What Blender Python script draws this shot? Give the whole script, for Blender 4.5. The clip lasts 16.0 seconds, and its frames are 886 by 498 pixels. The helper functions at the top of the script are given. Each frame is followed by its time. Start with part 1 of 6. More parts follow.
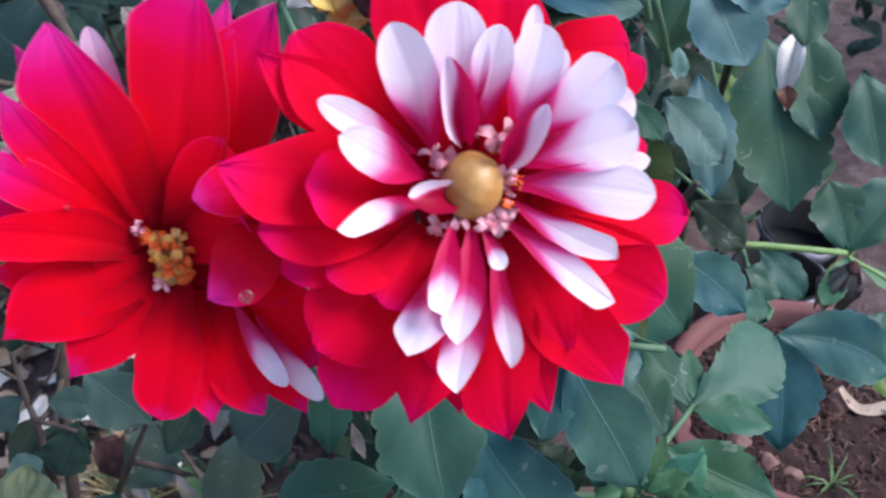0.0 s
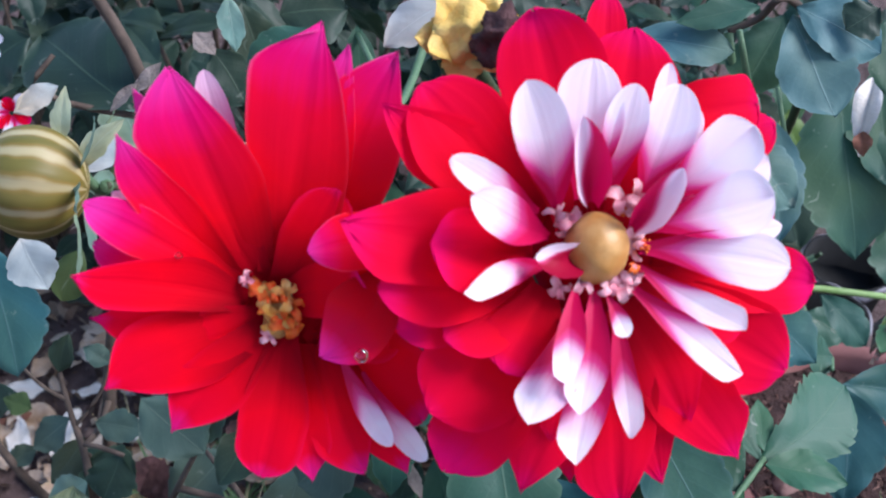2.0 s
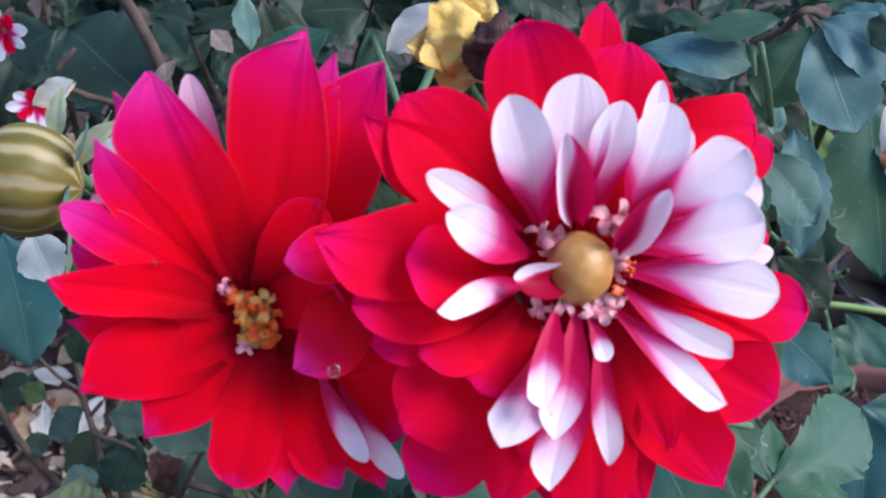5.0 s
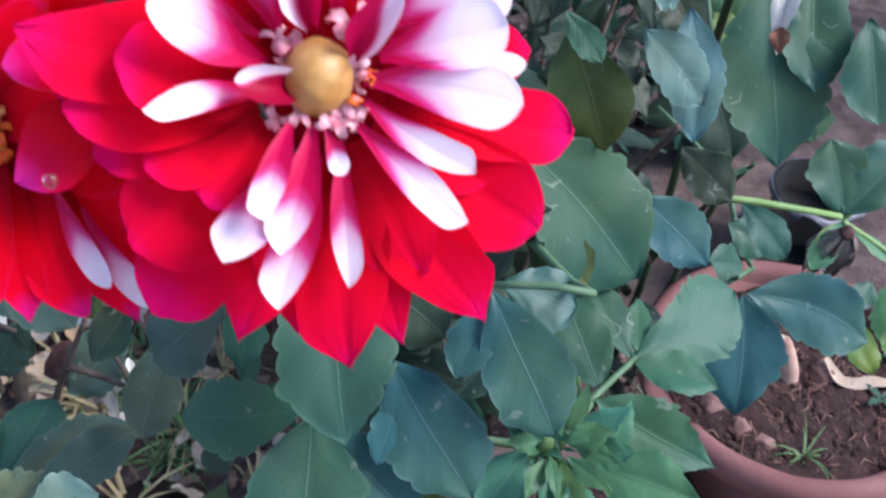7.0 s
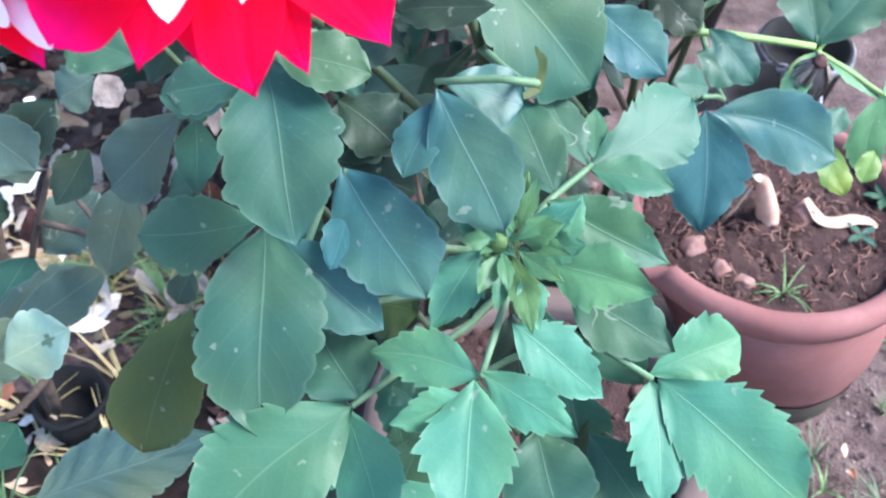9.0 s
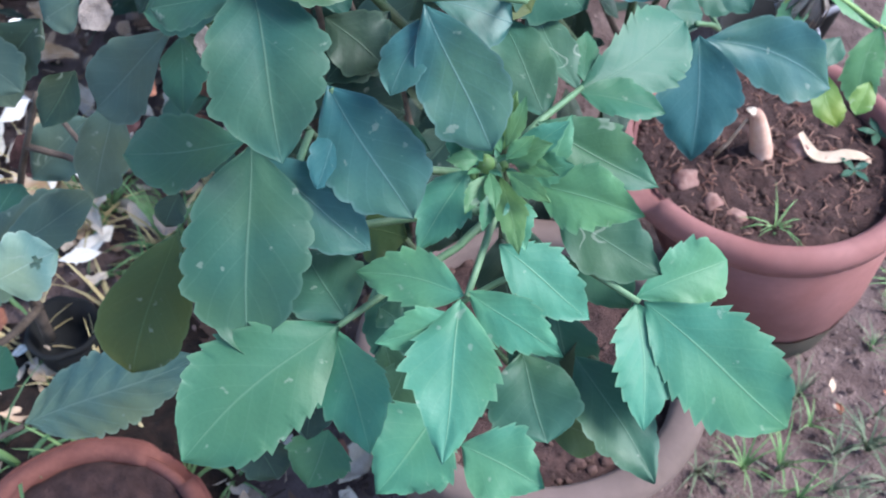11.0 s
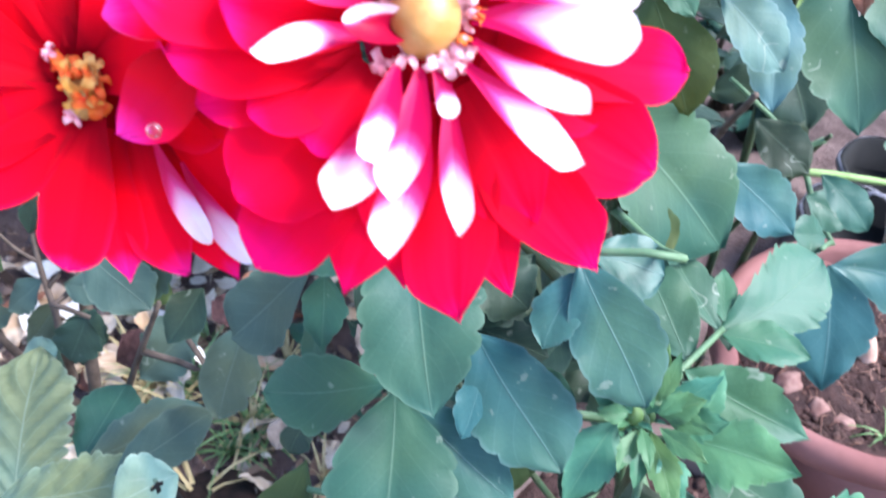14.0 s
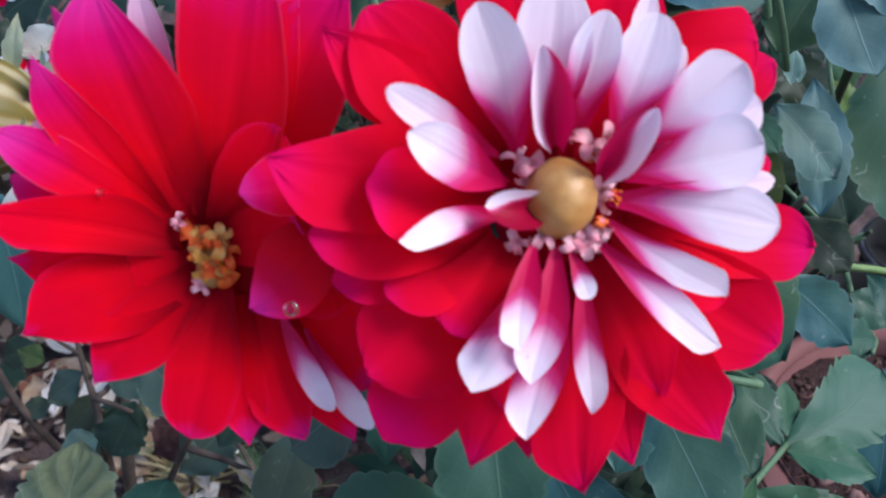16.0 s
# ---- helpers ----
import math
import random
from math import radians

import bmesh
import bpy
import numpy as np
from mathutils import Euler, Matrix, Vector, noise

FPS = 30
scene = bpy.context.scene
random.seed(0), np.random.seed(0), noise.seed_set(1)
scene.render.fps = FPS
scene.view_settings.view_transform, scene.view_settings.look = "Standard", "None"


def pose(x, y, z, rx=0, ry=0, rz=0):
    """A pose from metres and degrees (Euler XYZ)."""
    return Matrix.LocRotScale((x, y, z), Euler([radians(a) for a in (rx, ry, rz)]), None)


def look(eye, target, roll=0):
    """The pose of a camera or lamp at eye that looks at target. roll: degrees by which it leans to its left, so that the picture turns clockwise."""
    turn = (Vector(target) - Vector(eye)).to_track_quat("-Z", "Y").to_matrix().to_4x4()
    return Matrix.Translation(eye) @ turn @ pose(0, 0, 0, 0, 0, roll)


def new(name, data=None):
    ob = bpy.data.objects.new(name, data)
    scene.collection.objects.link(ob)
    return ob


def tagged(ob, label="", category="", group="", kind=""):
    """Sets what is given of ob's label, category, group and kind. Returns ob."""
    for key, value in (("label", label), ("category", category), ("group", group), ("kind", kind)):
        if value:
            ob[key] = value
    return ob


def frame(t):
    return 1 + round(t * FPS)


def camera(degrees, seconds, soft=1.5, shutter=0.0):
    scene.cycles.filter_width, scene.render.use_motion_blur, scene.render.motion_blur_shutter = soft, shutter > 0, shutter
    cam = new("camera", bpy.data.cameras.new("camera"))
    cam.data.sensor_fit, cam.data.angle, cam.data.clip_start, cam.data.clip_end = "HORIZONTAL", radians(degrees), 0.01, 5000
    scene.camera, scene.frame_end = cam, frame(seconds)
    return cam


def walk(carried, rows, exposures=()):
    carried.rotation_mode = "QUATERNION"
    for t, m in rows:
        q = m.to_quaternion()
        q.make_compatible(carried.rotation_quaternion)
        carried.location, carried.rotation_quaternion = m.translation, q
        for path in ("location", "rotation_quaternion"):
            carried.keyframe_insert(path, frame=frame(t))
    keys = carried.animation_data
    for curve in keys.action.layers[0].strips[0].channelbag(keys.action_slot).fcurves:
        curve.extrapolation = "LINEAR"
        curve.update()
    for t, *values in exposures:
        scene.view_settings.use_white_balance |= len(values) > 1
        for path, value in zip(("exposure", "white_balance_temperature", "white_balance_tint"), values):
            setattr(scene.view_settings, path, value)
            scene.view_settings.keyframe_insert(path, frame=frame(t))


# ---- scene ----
cam = camera(46.8, 16.0, soft=2.0, shutter=0.5)
cam.data.dof.use_dof, cam.data.dof.focus_distance, cam.data.dof.aperture_fstop = True, 0.40, 26
PATH = [
    (0, (0.004, 0.0, 0.9), (0.01, 1.53, -0.388), 1.2),
    (0.5, (-0.012, 0.002, 0.903), (-0.029, 1.534, -0.382), 2.3),
    (1, (-0.021, 0.004, 0.902), (-0.055, 1.545, -0.372), 2.4),
    (1.5, (-0.02, 0.009, 0.902), (-0.045, 1.553, -0.369), 2.2),
    (2, (-0.023, 0.014, 0.902), (-0.051, 1.563, -0.363), 2.4),
    (2.5, (-0.021, 0.014, 0.904), (-0.049, 1.561, -0.363), 2.6),
    (3, (-0.022, 0.009, 0.905), (-0.051, 1.559, -0.358), 2.5),
    (5.5, (0.004, 0.027, 0.9), (-0.115, 1.563, -0.376), 2.8),
    (6, (0.025, 0.03, 0.893), (-0.094, 1.553, -0.399), 3.2),
    (6.5, (0.034, 0.03, 0.886), (-0.049, 1.51, -0.456), 4.3),
    (7, (0.051, 0.021, 0.875), (-0.003, 1.471, -0.501), 4.4),
    (7.5, (0.059, 0.016, 0.867), (0.001, 1.434, -0.542), 4.4),
    (8, (0.065, 0.008, 0.858), (0.011, 1.392, -0.585), 3.9),
    (8.5, (0.075, -0.002, 0.851), (0.02, 1.352, -0.62), 2.6),
    (9, (0.08, -0.01, 0.842), (0.024, 1.319, -0.652), 1.6),
    (9.5, (0.088, -0.016, 0.838), (0.041, 1.289, -0.677), 1.7),
    (10, (0.09, -0.021, 0.834), (0.05, 1.249, -0.711), 1.9),
    (12.5, (0.07, -0.003, 0.841), (0.016, 1.237, -0.727), 2.9),
    (13, (0.064, 0.002, 0.846), (0.004, 1.297, -0.678), 2.2),
    (13.5, (0.049, 0.009, 0.852), (-0.032, 1.37, -0.611), 1.6),
    (14, (0.037, 0.018, 0.86), (-0.109, 1.455, -0.523), 0.8),
    (14.5, (0.027, 0.024, 0.864), (-0.127, 1.48, -0.499), 1.2),
    (15, (0.021, 0.025, 0.87), (-0.137, 1.498, -0.474), 1.1),
    (15.5, (0.014, 0.029, 0.876), (-0.144, 1.526, -0.441), 1.1),
    (16, (0.004, 0.033, 0.881), (-0.145, 1.538, -0.427), 1.3),
]
EXPOSURES = [(0, 0.68, 5950, 13), (0.8, 0.83, 5950, 13), (5.4, 0.60, 5950, 13), (6.0, 0.72, 5950, 13), (6.5, 0.42, 5950, 13), (7.0, 0.97, 5950, 12), (7.6, 1.62, 5950, 12), (8.3, 1.79, 5950, 11), (9.2, 2.06, 5950, 10), (10.0, 1.59, 5950, 9), (12.4, 1.6, 5950, 9), (13.5, 2.08, 5950, 11), (14.4, 1.65, 5950, 13), (15.0, 0.5, 5950, 13), (15.5, 0.32, 5950, 13), (16, 0.45, 5950, 13)]
walk(cam, [(t, look(eye, target, roll)) for t, eye, target, roll in PATH], EXPOSURES)

# ---- world and sun: open shade under a bright sky ----
world = bpy.data.worlds.new("sky")
scene.world = world
world.use_nodes = True
wn = world.node_tree.nodes
sky = wn.new("ShaderNodeTexSky")
sky.sky_type = "NISHITA"
sky.sun_disc = False
sky.sun_elevation, sky.sun_rotation = radians(47), radians(90)
world.node_tree.links.new(sky.outputs[0], wn["Background"].inputs[0])
wn["Background"].inputs[1].default_value = 0.15
sun = new("sun", bpy.data.lights.new("sun", "SUN"))
sun.data.energy, sun.data.angle, sun.data.color = 2.8, radians(26), (1.0, 0.97, 0.95)
sun.matrix_world = look((0.92, 0.0, 1.0), (0, 0, 0))


# ---- materials ----
def shader(name, rough=0.5, spec=0.5):
    m = bpy.data.materials.new(name)
    m.use_nodes = True
    n, l = m.node_tree.nodes, m.node_tree.links
    b = n["Principled BSDF"]
    b.inputs["Roughness"].default_value = rough
    b.inputs["Specular IOR Level"].default_value = spec
    return m, n, l, b


def ramp(n, l, src, stops):
    r = n.new("ShaderNodeValToRGB")
    e = r.color_ramp.elements
    while len(e) < len(stops):
        e.new(0.5)
    for k, (p, c) in zip(e, stops):
        k.position, k.color = p, (*c, 1)
    l.new(src, r.inputs[0])
    return r.outputs[0]


def noise_tex(n, l, scale, detail=3, coord="Object"):
    t = n.new("ShaderNodeTexNoise")
    t.inputs["Scale"].default_value, t.inputs["Detail"].default_value = scale, detail
    c = n.new("ShaderNodeTexCoord")
    i = n.new("ShaderNodeObjectInfo")
    v = n.new("ShaderNodeVectorMath")
    v.operation = "MULTIPLY_ADD"
    v.inputs[1].default_value = (1, 1, 1)
    l.new(c.outputs[coord], v.inputs[0])
    l.new(i.outputs["Random"], v.inputs[2])
    l.new(v.outputs[0], t.inputs["Vector"])
    return t.outputs["Fac"]


def mix(n, l, fac, a, b, mode="MIX"):
    x = n.new("ShaderNodeMix")
    x.data_type, x.blend_type = "RGBA", mode
    for s, v in (("Factor", fac), ("A", a), ("B", b)):
        i = [k for k in x.inputs if k.name == s and (k.type == "VALUE" if s == "Factor" else k.type == "RGBA")][0]
        if isinstance(v, (int, float)):
            i.default_value = v
        elif isinstance(v, tuple):
            i.default_value = (*v, 1)
        else:
            l.new(v, i)
    return [k for k in x.outputs if k.type == "RGBA"][0]


def maths(n, l, op, a, b=0.0):
    x = n.new("ShaderNodeMath")
    x.operation = op
    for i, v in enumerate((a, b)):
        if isinstance(v, (int, float)):
            x.inputs[i].default_value = v
        else:
            l.new(v, x.inputs[i])
    return x.outputs[0]


def bump(n, l, b, height, strength, distance=0.001):
    k = n.new("ShaderNodeBump")
    k.inputs["Strength"].default_value, k.inputs["Distance"].default_value = strength, distance
    l.new(height, k.inputs["Height"])
    l.new(k.outputs[0], b.inputs["Normal"])
    return k.outputs[0]


def thin(m, n, l, b, colour, share):
    """Lets part of the light through, as leaves and petals do."""
    t = n.new("ShaderNodeBsdfTranslucent")
    l.new(colour, t.inputs[0])
    x = n.new("ShaderNodeMixShader")
    x.inputs[0].default_value = share
    l.new(b.outputs[0], x.inputs[1])
    l.new(t.outputs[0], x.inputs[2])
    l.new(x.outputs[0], n["Material Output"].inputs[0])


def leaf_material(name, base, tip, rib, rough=0.5, edge=None, vein=0.12):
    m, n, l, b = shader(name, rough, 0.28)
    uv = n.new("ShaderNodeUVMap")
    sp = n.new("ShaderNodeSeparateXYZ")
    l.new(uv.outputs[0], sp.inputs[0])
    u, v = sp.outputs[0], sp.outputs[1]
    au = maths(n, l, "ABSOLUTE", maths(n, l, "SUBTRACT", u, 0.5))
    info = n.new("ShaderNodeObjectInfo")
    patch = noise_tex(n, l, 32, 4)
    blotch = noise_tex(n, l, 13, 2)
    grain = noise_tex(n, l, 500, 3)
    col = mix(n, l, ramp(n, l, patch, [(0.3, (0, 0, 0)), (0.7, (1, 1, 1))]), base, tip)
    col = mix(n, l, maths(n, l, "MULTIPLY", info.outputs["Random"], 0.55), col, tuple(c * 0.55 for c in base))
    col = mix(n, l, maths(n, l, "MULTIPLY", ramp(n, l, blotch, [(0.44, (0, 0, 0)), (0.62, (1, 1, 1))]), 0.8), col, (base[0] * 1.7, base[1] * 1.06, base[2] * 0.6))
    # broad bluish drifts paint the sheen of the blade into its colour
    sheen_drift = noise_tex(n, l, 7, 1)
    col = mix(n, l, maths(n, l, "MULTIPLY", ramp(n, l, sheen_drift, [(0.42, (0, 0, 0)), (0.66, (1, 1, 1))]), 0.4), col, (base[0] * 0.95, base[1] * 1.02, base[2] * 1.22))
    col = mix(n, l, maths(n, l, "MULTIPLY", grain, 0.35), col, tuple(c * 0.6 for c in base))
    # side veins slant towards the tip
    w = maths(n, l, "SINE", maths(n, l, "MULTIPLY", maths(n, l, "SUBTRACT", v, maths(n, l, "MULTIPLY", au, 0.7)), 40.0))
    side = ramp(n, l, w, [(0.95, (0, 0, 0)), (1.0, (1, 1, 1))])
    mid = ramp(n, l, au, [(0.004, (1, 1, 1)), (0.014, (0, 0, 0))])
    col = mix(n, l, maths(n, l, "MULTIPLY", side, 0.18 if vein > 0.5 else 0.10), col, rib)
    col = mix(n, l, maths(n, l, "MULTIPLY", mid, 0.42), col, rib)
    rim = ramp(n, l, au, [(0.46, (0, 0, 0)), (0.5, (1, 1, 1))])
    col = mix(n, l, maths(n, l, "MULTIPLY", rim, 0.35), col, edge or rib)
    # pale scribbles of leaf miners and scuffs
    scuff = ramp(n, l, noise_tex(n, l, 120, 5), [(0.68, (0, 0, 0)), (0.72, (1, 1, 1))])
    col = mix(n, l, maths(n, l, "MULTIPLY", scuff, 0.25), col, (0.35, 0.36, 0.3))
    trail = ramp(n, l, maths(n, l, "ABSOLUTE", maths(n, l, "SUBTRACT", noise_tex(n, l, 55, 1), 0.5)), [(0.008, (1, 1, 1)), (0.018, (0, 0, 0))])
    trail = maths(n, l, "MULTIPLY", trail, ramp(n, l, noise_tex(n, l, 26, 1), [(0.70, (0, 0, 0)), (0.73, (1, 1, 1))]))
    col = mix(n, l, maths(n, l, "MULTIPLY", trail, 0.38), col, (0.30, 0.33, 0.27))
    l.new(col, b.inputs["Base Color"])
    h = maths(n, l, "ADD", maths(n, l, "MULTIPLY", grain, 0.2), maths(n, l, "MULTIPLY", maths(n, l, "ADD", maths(n, l, "MULTIPLY", w, vein), mid), 0.18))
    bump(n, l, b, h, 0.5, 0.0012)
    thin(m, n, l, b, col, 0.15)
    return m


GREEN = leaf_material("leaf_fresh", (0.055, 0.190, 0.120), (0.085, 0.227, 0.122), (0.169, 0.289, 0.172), 0.5)
# a dimmer GREEN, for leaves that would catch too much light
MID = leaf_material("leaf_fresh_dimmed", (0.034, 0.116, 0.071), (0.048, 0.136, 0.070), (0.107, 0.183, 0.115), 0.5)
SPROUT = leaf_material("leaf_sprouting", (0.053, 0.150, 0.070), (0.072, 0.175, 0.074), (0.153, 0.246, 0.122), 0.5)
TEAL = leaf_material("leaf_grown", (0.030, 0.095, 0.071), (0.039, 0.112, 0.064), (0.110, 0.177, 0.121), 0.5)
BLUE = leaf_material("leaf_bloom", (0.031, 0.108, 0.108), (0.044, 0.127, 0.135), (0.128, 0.203, 0.200), 0.45)
# lighter blue leaves: the sky's reflection is mixed into the base colour
SKY_SHEEN = leaf_material("leaf_sky_sheen", (0.066, 0.165, 0.185), (0.085, 0.195, 0.215), (0.19, 0.29, 0.29), 0.55)
# leaf green darkened: the shade deep in the foliage is in the base colour
DARK = leaf_material("leaf_shade_dark", (0.019, 0.043, 0.032), (0.029, 0.060, 0.036), (0.091, 0.138, 0.090), 0.5)
OLIVE = leaf_material("leaf_olive", (0.046, 0.079, 0.023), (0.059, 0.092, 0.032), (0.092, 0.131, 0.052), 0.55)
LIME = leaf_material("leaf_lime", (0.095, 0.195, 0.042), (0.125, 0.22, 0.055), (0.19, 0.28, 0.12), 0.5)
GREY = leaf_material("leaf_dusty_grey", (0.058, 0.105, 0.086), (0.078, 0.128, 0.104), (0.15, 0.19, 0.15), 0.6)
# near-white green: the sunlight on upturned leaves is put into the base colour
SUNLIT = leaf_material("leaf_sunlit_pale", (0.42, 0.46, 0.44), (0.52, 0.55, 0.54), (0.6, 0.62, 0.58), 0.5)
PALE = leaf_material("leaf_pale", (0.155, 0.275, 0.225), (0.215, 0.335, 0.270), (0.38, 0.46, 0.37), 0.5)
RIB = leaf_material("leaf_ribbed", (0.130, 0.220, 0.160), (0.165, 0.255, 0.188), (0.32, 0.38, 0.27), 0.55, None, 2.2)

BRACT = leaf_material("leaf_bract", (0.38, 0.46, 0.29), (0.46, 0.53, 0.38), (0.55, 0.6, 0.48), 0.5)


def petal_material(name, stops, rough=0.45, share=0.35, gloss=0.1, edge=None, tongue=1.0, lean=0.0, margin=0.35):
    m, n, l, b = shader(name, rough, gloss)
    b.inputs["Sheen Weight"].default_value = 0.25 if edge else 0.0
    b.inputs["Sheen Roughness"].default_value = 0.35
    b.inputs["Sheen Tint"].default_value = (1.0, 0.12, 0.55, 1.0)
    uv = n.new("ShaderNodeUVMap")
    sp = n.new("ShaderNodeSeparateXYZ")
    l.new(uv.outputs[0], sp.inputs[0])
    u, v = sp.outputs[0], sp.outputs[1]
    info = n.new("ShaderNodeObjectInfo")
    streak = n.new("ShaderNodeTexNoise")
    streak.inputs["Scale"].default_value = 3.0
    mp = n.new("ShaderNodeMapping")
    mp.inputs["Scale"].default_value = (9, 0.7, 1)
    l.new(uv.outputs[0], mp.inputs[0])
    l.new(mp.outputs[0], streak.inputs["Vector"])
    au = maths(n, l, "ABSOLUTE", maths(n, l, "SUBTRACT", u, 0.5))
    f = maths(n, l, "ADD", v, maths(n, l, "MULTIPLY", maths(n, l, "SUBTRACT", streak.outputs["Fac"], 0.5), 0.08))
    f = maths(n, l, "ADD", f, maths(n, l, "MULTIPLY", maths(n, l, "SUBTRACT", info.outputs["Random"], 0.5), 0.14))
    f = maths(n, l, "SUBTRACT", f, maths(n, l, "MULTIPLY", maths(n, l, "MULTIPLY", maths(n, l, "POWER", au, 2.0), tongue), maths(n, l, "SUBTRACT", 1.0, v)))
    f = maths(n, l, "ADD", f, maths(n, l, "MULTIPLY", maths(n, l, "SUBTRACT", u, 0.5), lean))
    col = ramp(n, l, f, stops)
    if edge:
        rim = ramp(n, l, au, [(0.40 if margin < 0.5 else 0.465, (0, 0, 0)), (0.5, (1, 1, 1))])
        col = mix(n, l, maths(n, l, "MULTIPLY", rim, maths(n, l, "MULTIPLY", maths(n, l, "POWER", v, 3.0), margin)), col, edge)
    l.new(col, b.inputs["Base Color"])
    lines = maths(n, l, "SINE", maths(n, l, "MULTIPLY", u, 75.0))
    h = maths(n, l, "ADD", maths(n, l, "MULTIPLY", lines, 0.12), streak.outputs["Fac"])
    bump(n, l, b, h, 0.12, 0.0006)
    thin(m, n, l, b, col, share)
    return m


WHITE_TIP = petal_material("petal_white_tip", [(0.12, (0.60, 0.001, 0.08)), (0.27, (0.74, 0.06, 0.30)), (0.42, (0.88, 0.52, 0.72)), (0.60, (0.95, 0.86, 0.94))], 0.5, 0.3, 0.2, None, 2.2)
WHITE_LOW = petal_material("petal_white_low", [(0.44, (0.60, 0.002, 0.08)), (0.54, (0.68, 0.05, 0.24)), (0.66, (0.86, 0.56, 0.74)), (0.80, (0.95, 0.85, 0.94))], 0.5, 0.3, 0.2, None, 1.6)
WHITE_SHORT = petal_material("petal_white_short", [(0.24, (0.60, 0.002, 0.08)), (0.38, (0.68, 0.05, 0.24)), (0.54, (0.86, 0.56, 0.74)), (0.72, (0.95, 0.85, 0.94))], 0.5, 0.3, 0.2, None, 1.6)
FOLD_STOPS = [(0.45, (0.50, 0.001, 0.07)), (0.56, (0.66, 0.06, 0.24)), (0.68, (0.88, 0.58, 0.76)), (0.8, (0.92, 0.78, 0.9))]
FOLDED = petal_material("petal_folded", FOLD_STOPS, 0.5, 0.3, 0.2, None, 0.0, 1.5)
FOLDED_BACK = petal_material("petal_folded_back", FOLD_STOPS, 0.5, 0.3, 0.2, None, 0.0, -1.5)
HOOKED = petal_material("petal_hooked", [(0.66, (0.34, 0.0, 0.03)), (0.76, (0.6, 0.04, 0.16)), (0.84, (0.9, 0.7, 0.82)), (0.92, (0.93, 0.82, 0.92))], 0.5, 0.3, 0.2, None, -4.0, -0.7)
# the red ramps start dark: shade round the flower's centre, painted in
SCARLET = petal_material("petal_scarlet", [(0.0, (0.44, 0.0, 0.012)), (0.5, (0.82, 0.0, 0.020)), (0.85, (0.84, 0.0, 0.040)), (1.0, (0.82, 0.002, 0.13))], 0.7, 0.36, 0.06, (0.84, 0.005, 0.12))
# pinkish tips and margins, strengthened in colour to paint the sky's sheen
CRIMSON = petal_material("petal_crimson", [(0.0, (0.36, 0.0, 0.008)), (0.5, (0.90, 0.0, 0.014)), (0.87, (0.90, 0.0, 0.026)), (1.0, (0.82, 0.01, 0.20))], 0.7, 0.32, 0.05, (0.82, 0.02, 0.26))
ROSE = petal_material("petal_rose_sheen_tip", [(0.0, (0.42, 0.0, 0.008)), (0.35, (0.92, 0.0, 0.014)), (0.66, (0.88, 0.0, 0.035)), (0.86, (0.84, 0.002, 0.15)), (1.0, (0.84, 0.03, 0.32))], 0.62, 0.36, 0.08, (0.90, 0.22, 0.46), margin=0.6)
PINK = petal_material("petal_pink", [(0.3, (0.76, 0.01, 0.18)), (0.6, (0.84, 0.22, 0.46)), (0.9, (0.90, 0.56, 0.74))], 0.5, 0.34, 0.15)
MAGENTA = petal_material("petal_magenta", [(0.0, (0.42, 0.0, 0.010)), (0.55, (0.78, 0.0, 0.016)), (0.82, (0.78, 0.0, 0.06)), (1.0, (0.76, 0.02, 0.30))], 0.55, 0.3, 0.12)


def flakes_material(name, stops, rough=0.85):
    """Loose bits, each of its own colour."""
    m, n, l, b = shader(name, rough, 0.25)
    g = n.new("ShaderNodeNewGeometry")
    col = ramp(n, l, g.outputs["Random Per Island"], stops)
    col = mix(n, l, maths(n, l, "MULTIPLY", noise_tex(n, l, 300, 3), 0.6), col, (0.05, 0.03, 0.02))
    l.new(col, b.inputs["Base Color"])
    return m


def plain(name, a, b2, scale=40, rough=0.8, bumpy=0.4, dist=0.002, detail=5, metal=0.0, island=0.0):
    m, n, l, b = shader(name, rough, 0.3)
    t = noise_tex(n, l, scale, detail)
    fine = noise_tex(n, l, scale * 9, 3)
    col = mix(n, l, ramp(n, l, t, [(0.35, (0, 0, 0)), (0.65, (1, 1, 1))]), a, b2)
    col = mix(n, l, maths(n, l, "MULTIPLY", fine, 0.4), col, tuple(c * 0.5 for c in a))
    if island:
        g = n.new("ShaderNodeNewGeometry")
        col = mix(n, l, maths(n, l, "MULTIPLY", g.outputs["Random Per Island"], island), col, tuple(c * 0.35 for c in a))
    l.new(col, b.inputs["Base Color"])
    b.inputs["Metallic"].default_value = metal
    bump(n, l, b, maths(n, l, "ADD", t, maths(n, l, "MULTIPLY", fine, 0.5)), bumpy, dist)
    return m


STEM = plain("stem_green", (0.036, 0.072, 0.034), (0.056, 0.066, 0.034), 60, 0.55)
PETIOLE = plain("petiole_green", (0.085, 0.165, 0.085), (0.125, 0.20, 0.11), 60, 0.5)
STEM_LIME = plain("stem_lime", (0.200, 0.320, 0.096), (0.256, 0.368, 0.144), 60, 0.5)
TWIG = plain("twig_brown", (0.065, 0.046, 0.036), (0.13, 0.095, 0.075), 80, 0.85)
TERRACOTTA = plain("terracotta", (0.20, 0.080, 0.074), (0.255, 0.114, 0.107), 14, 0.8, 0.3)
MOSSY = plain("terracotta_mossy", (0.050, 0.058, 0.040), (0.115, 0.080, 0.062), 18, 0.9, 0.4)
OLD_POT = plain("weathered_clay", (0.15, 0.105, 0.095), (0.095, 0.066, 0.056), 16, 0.9, 0.4)
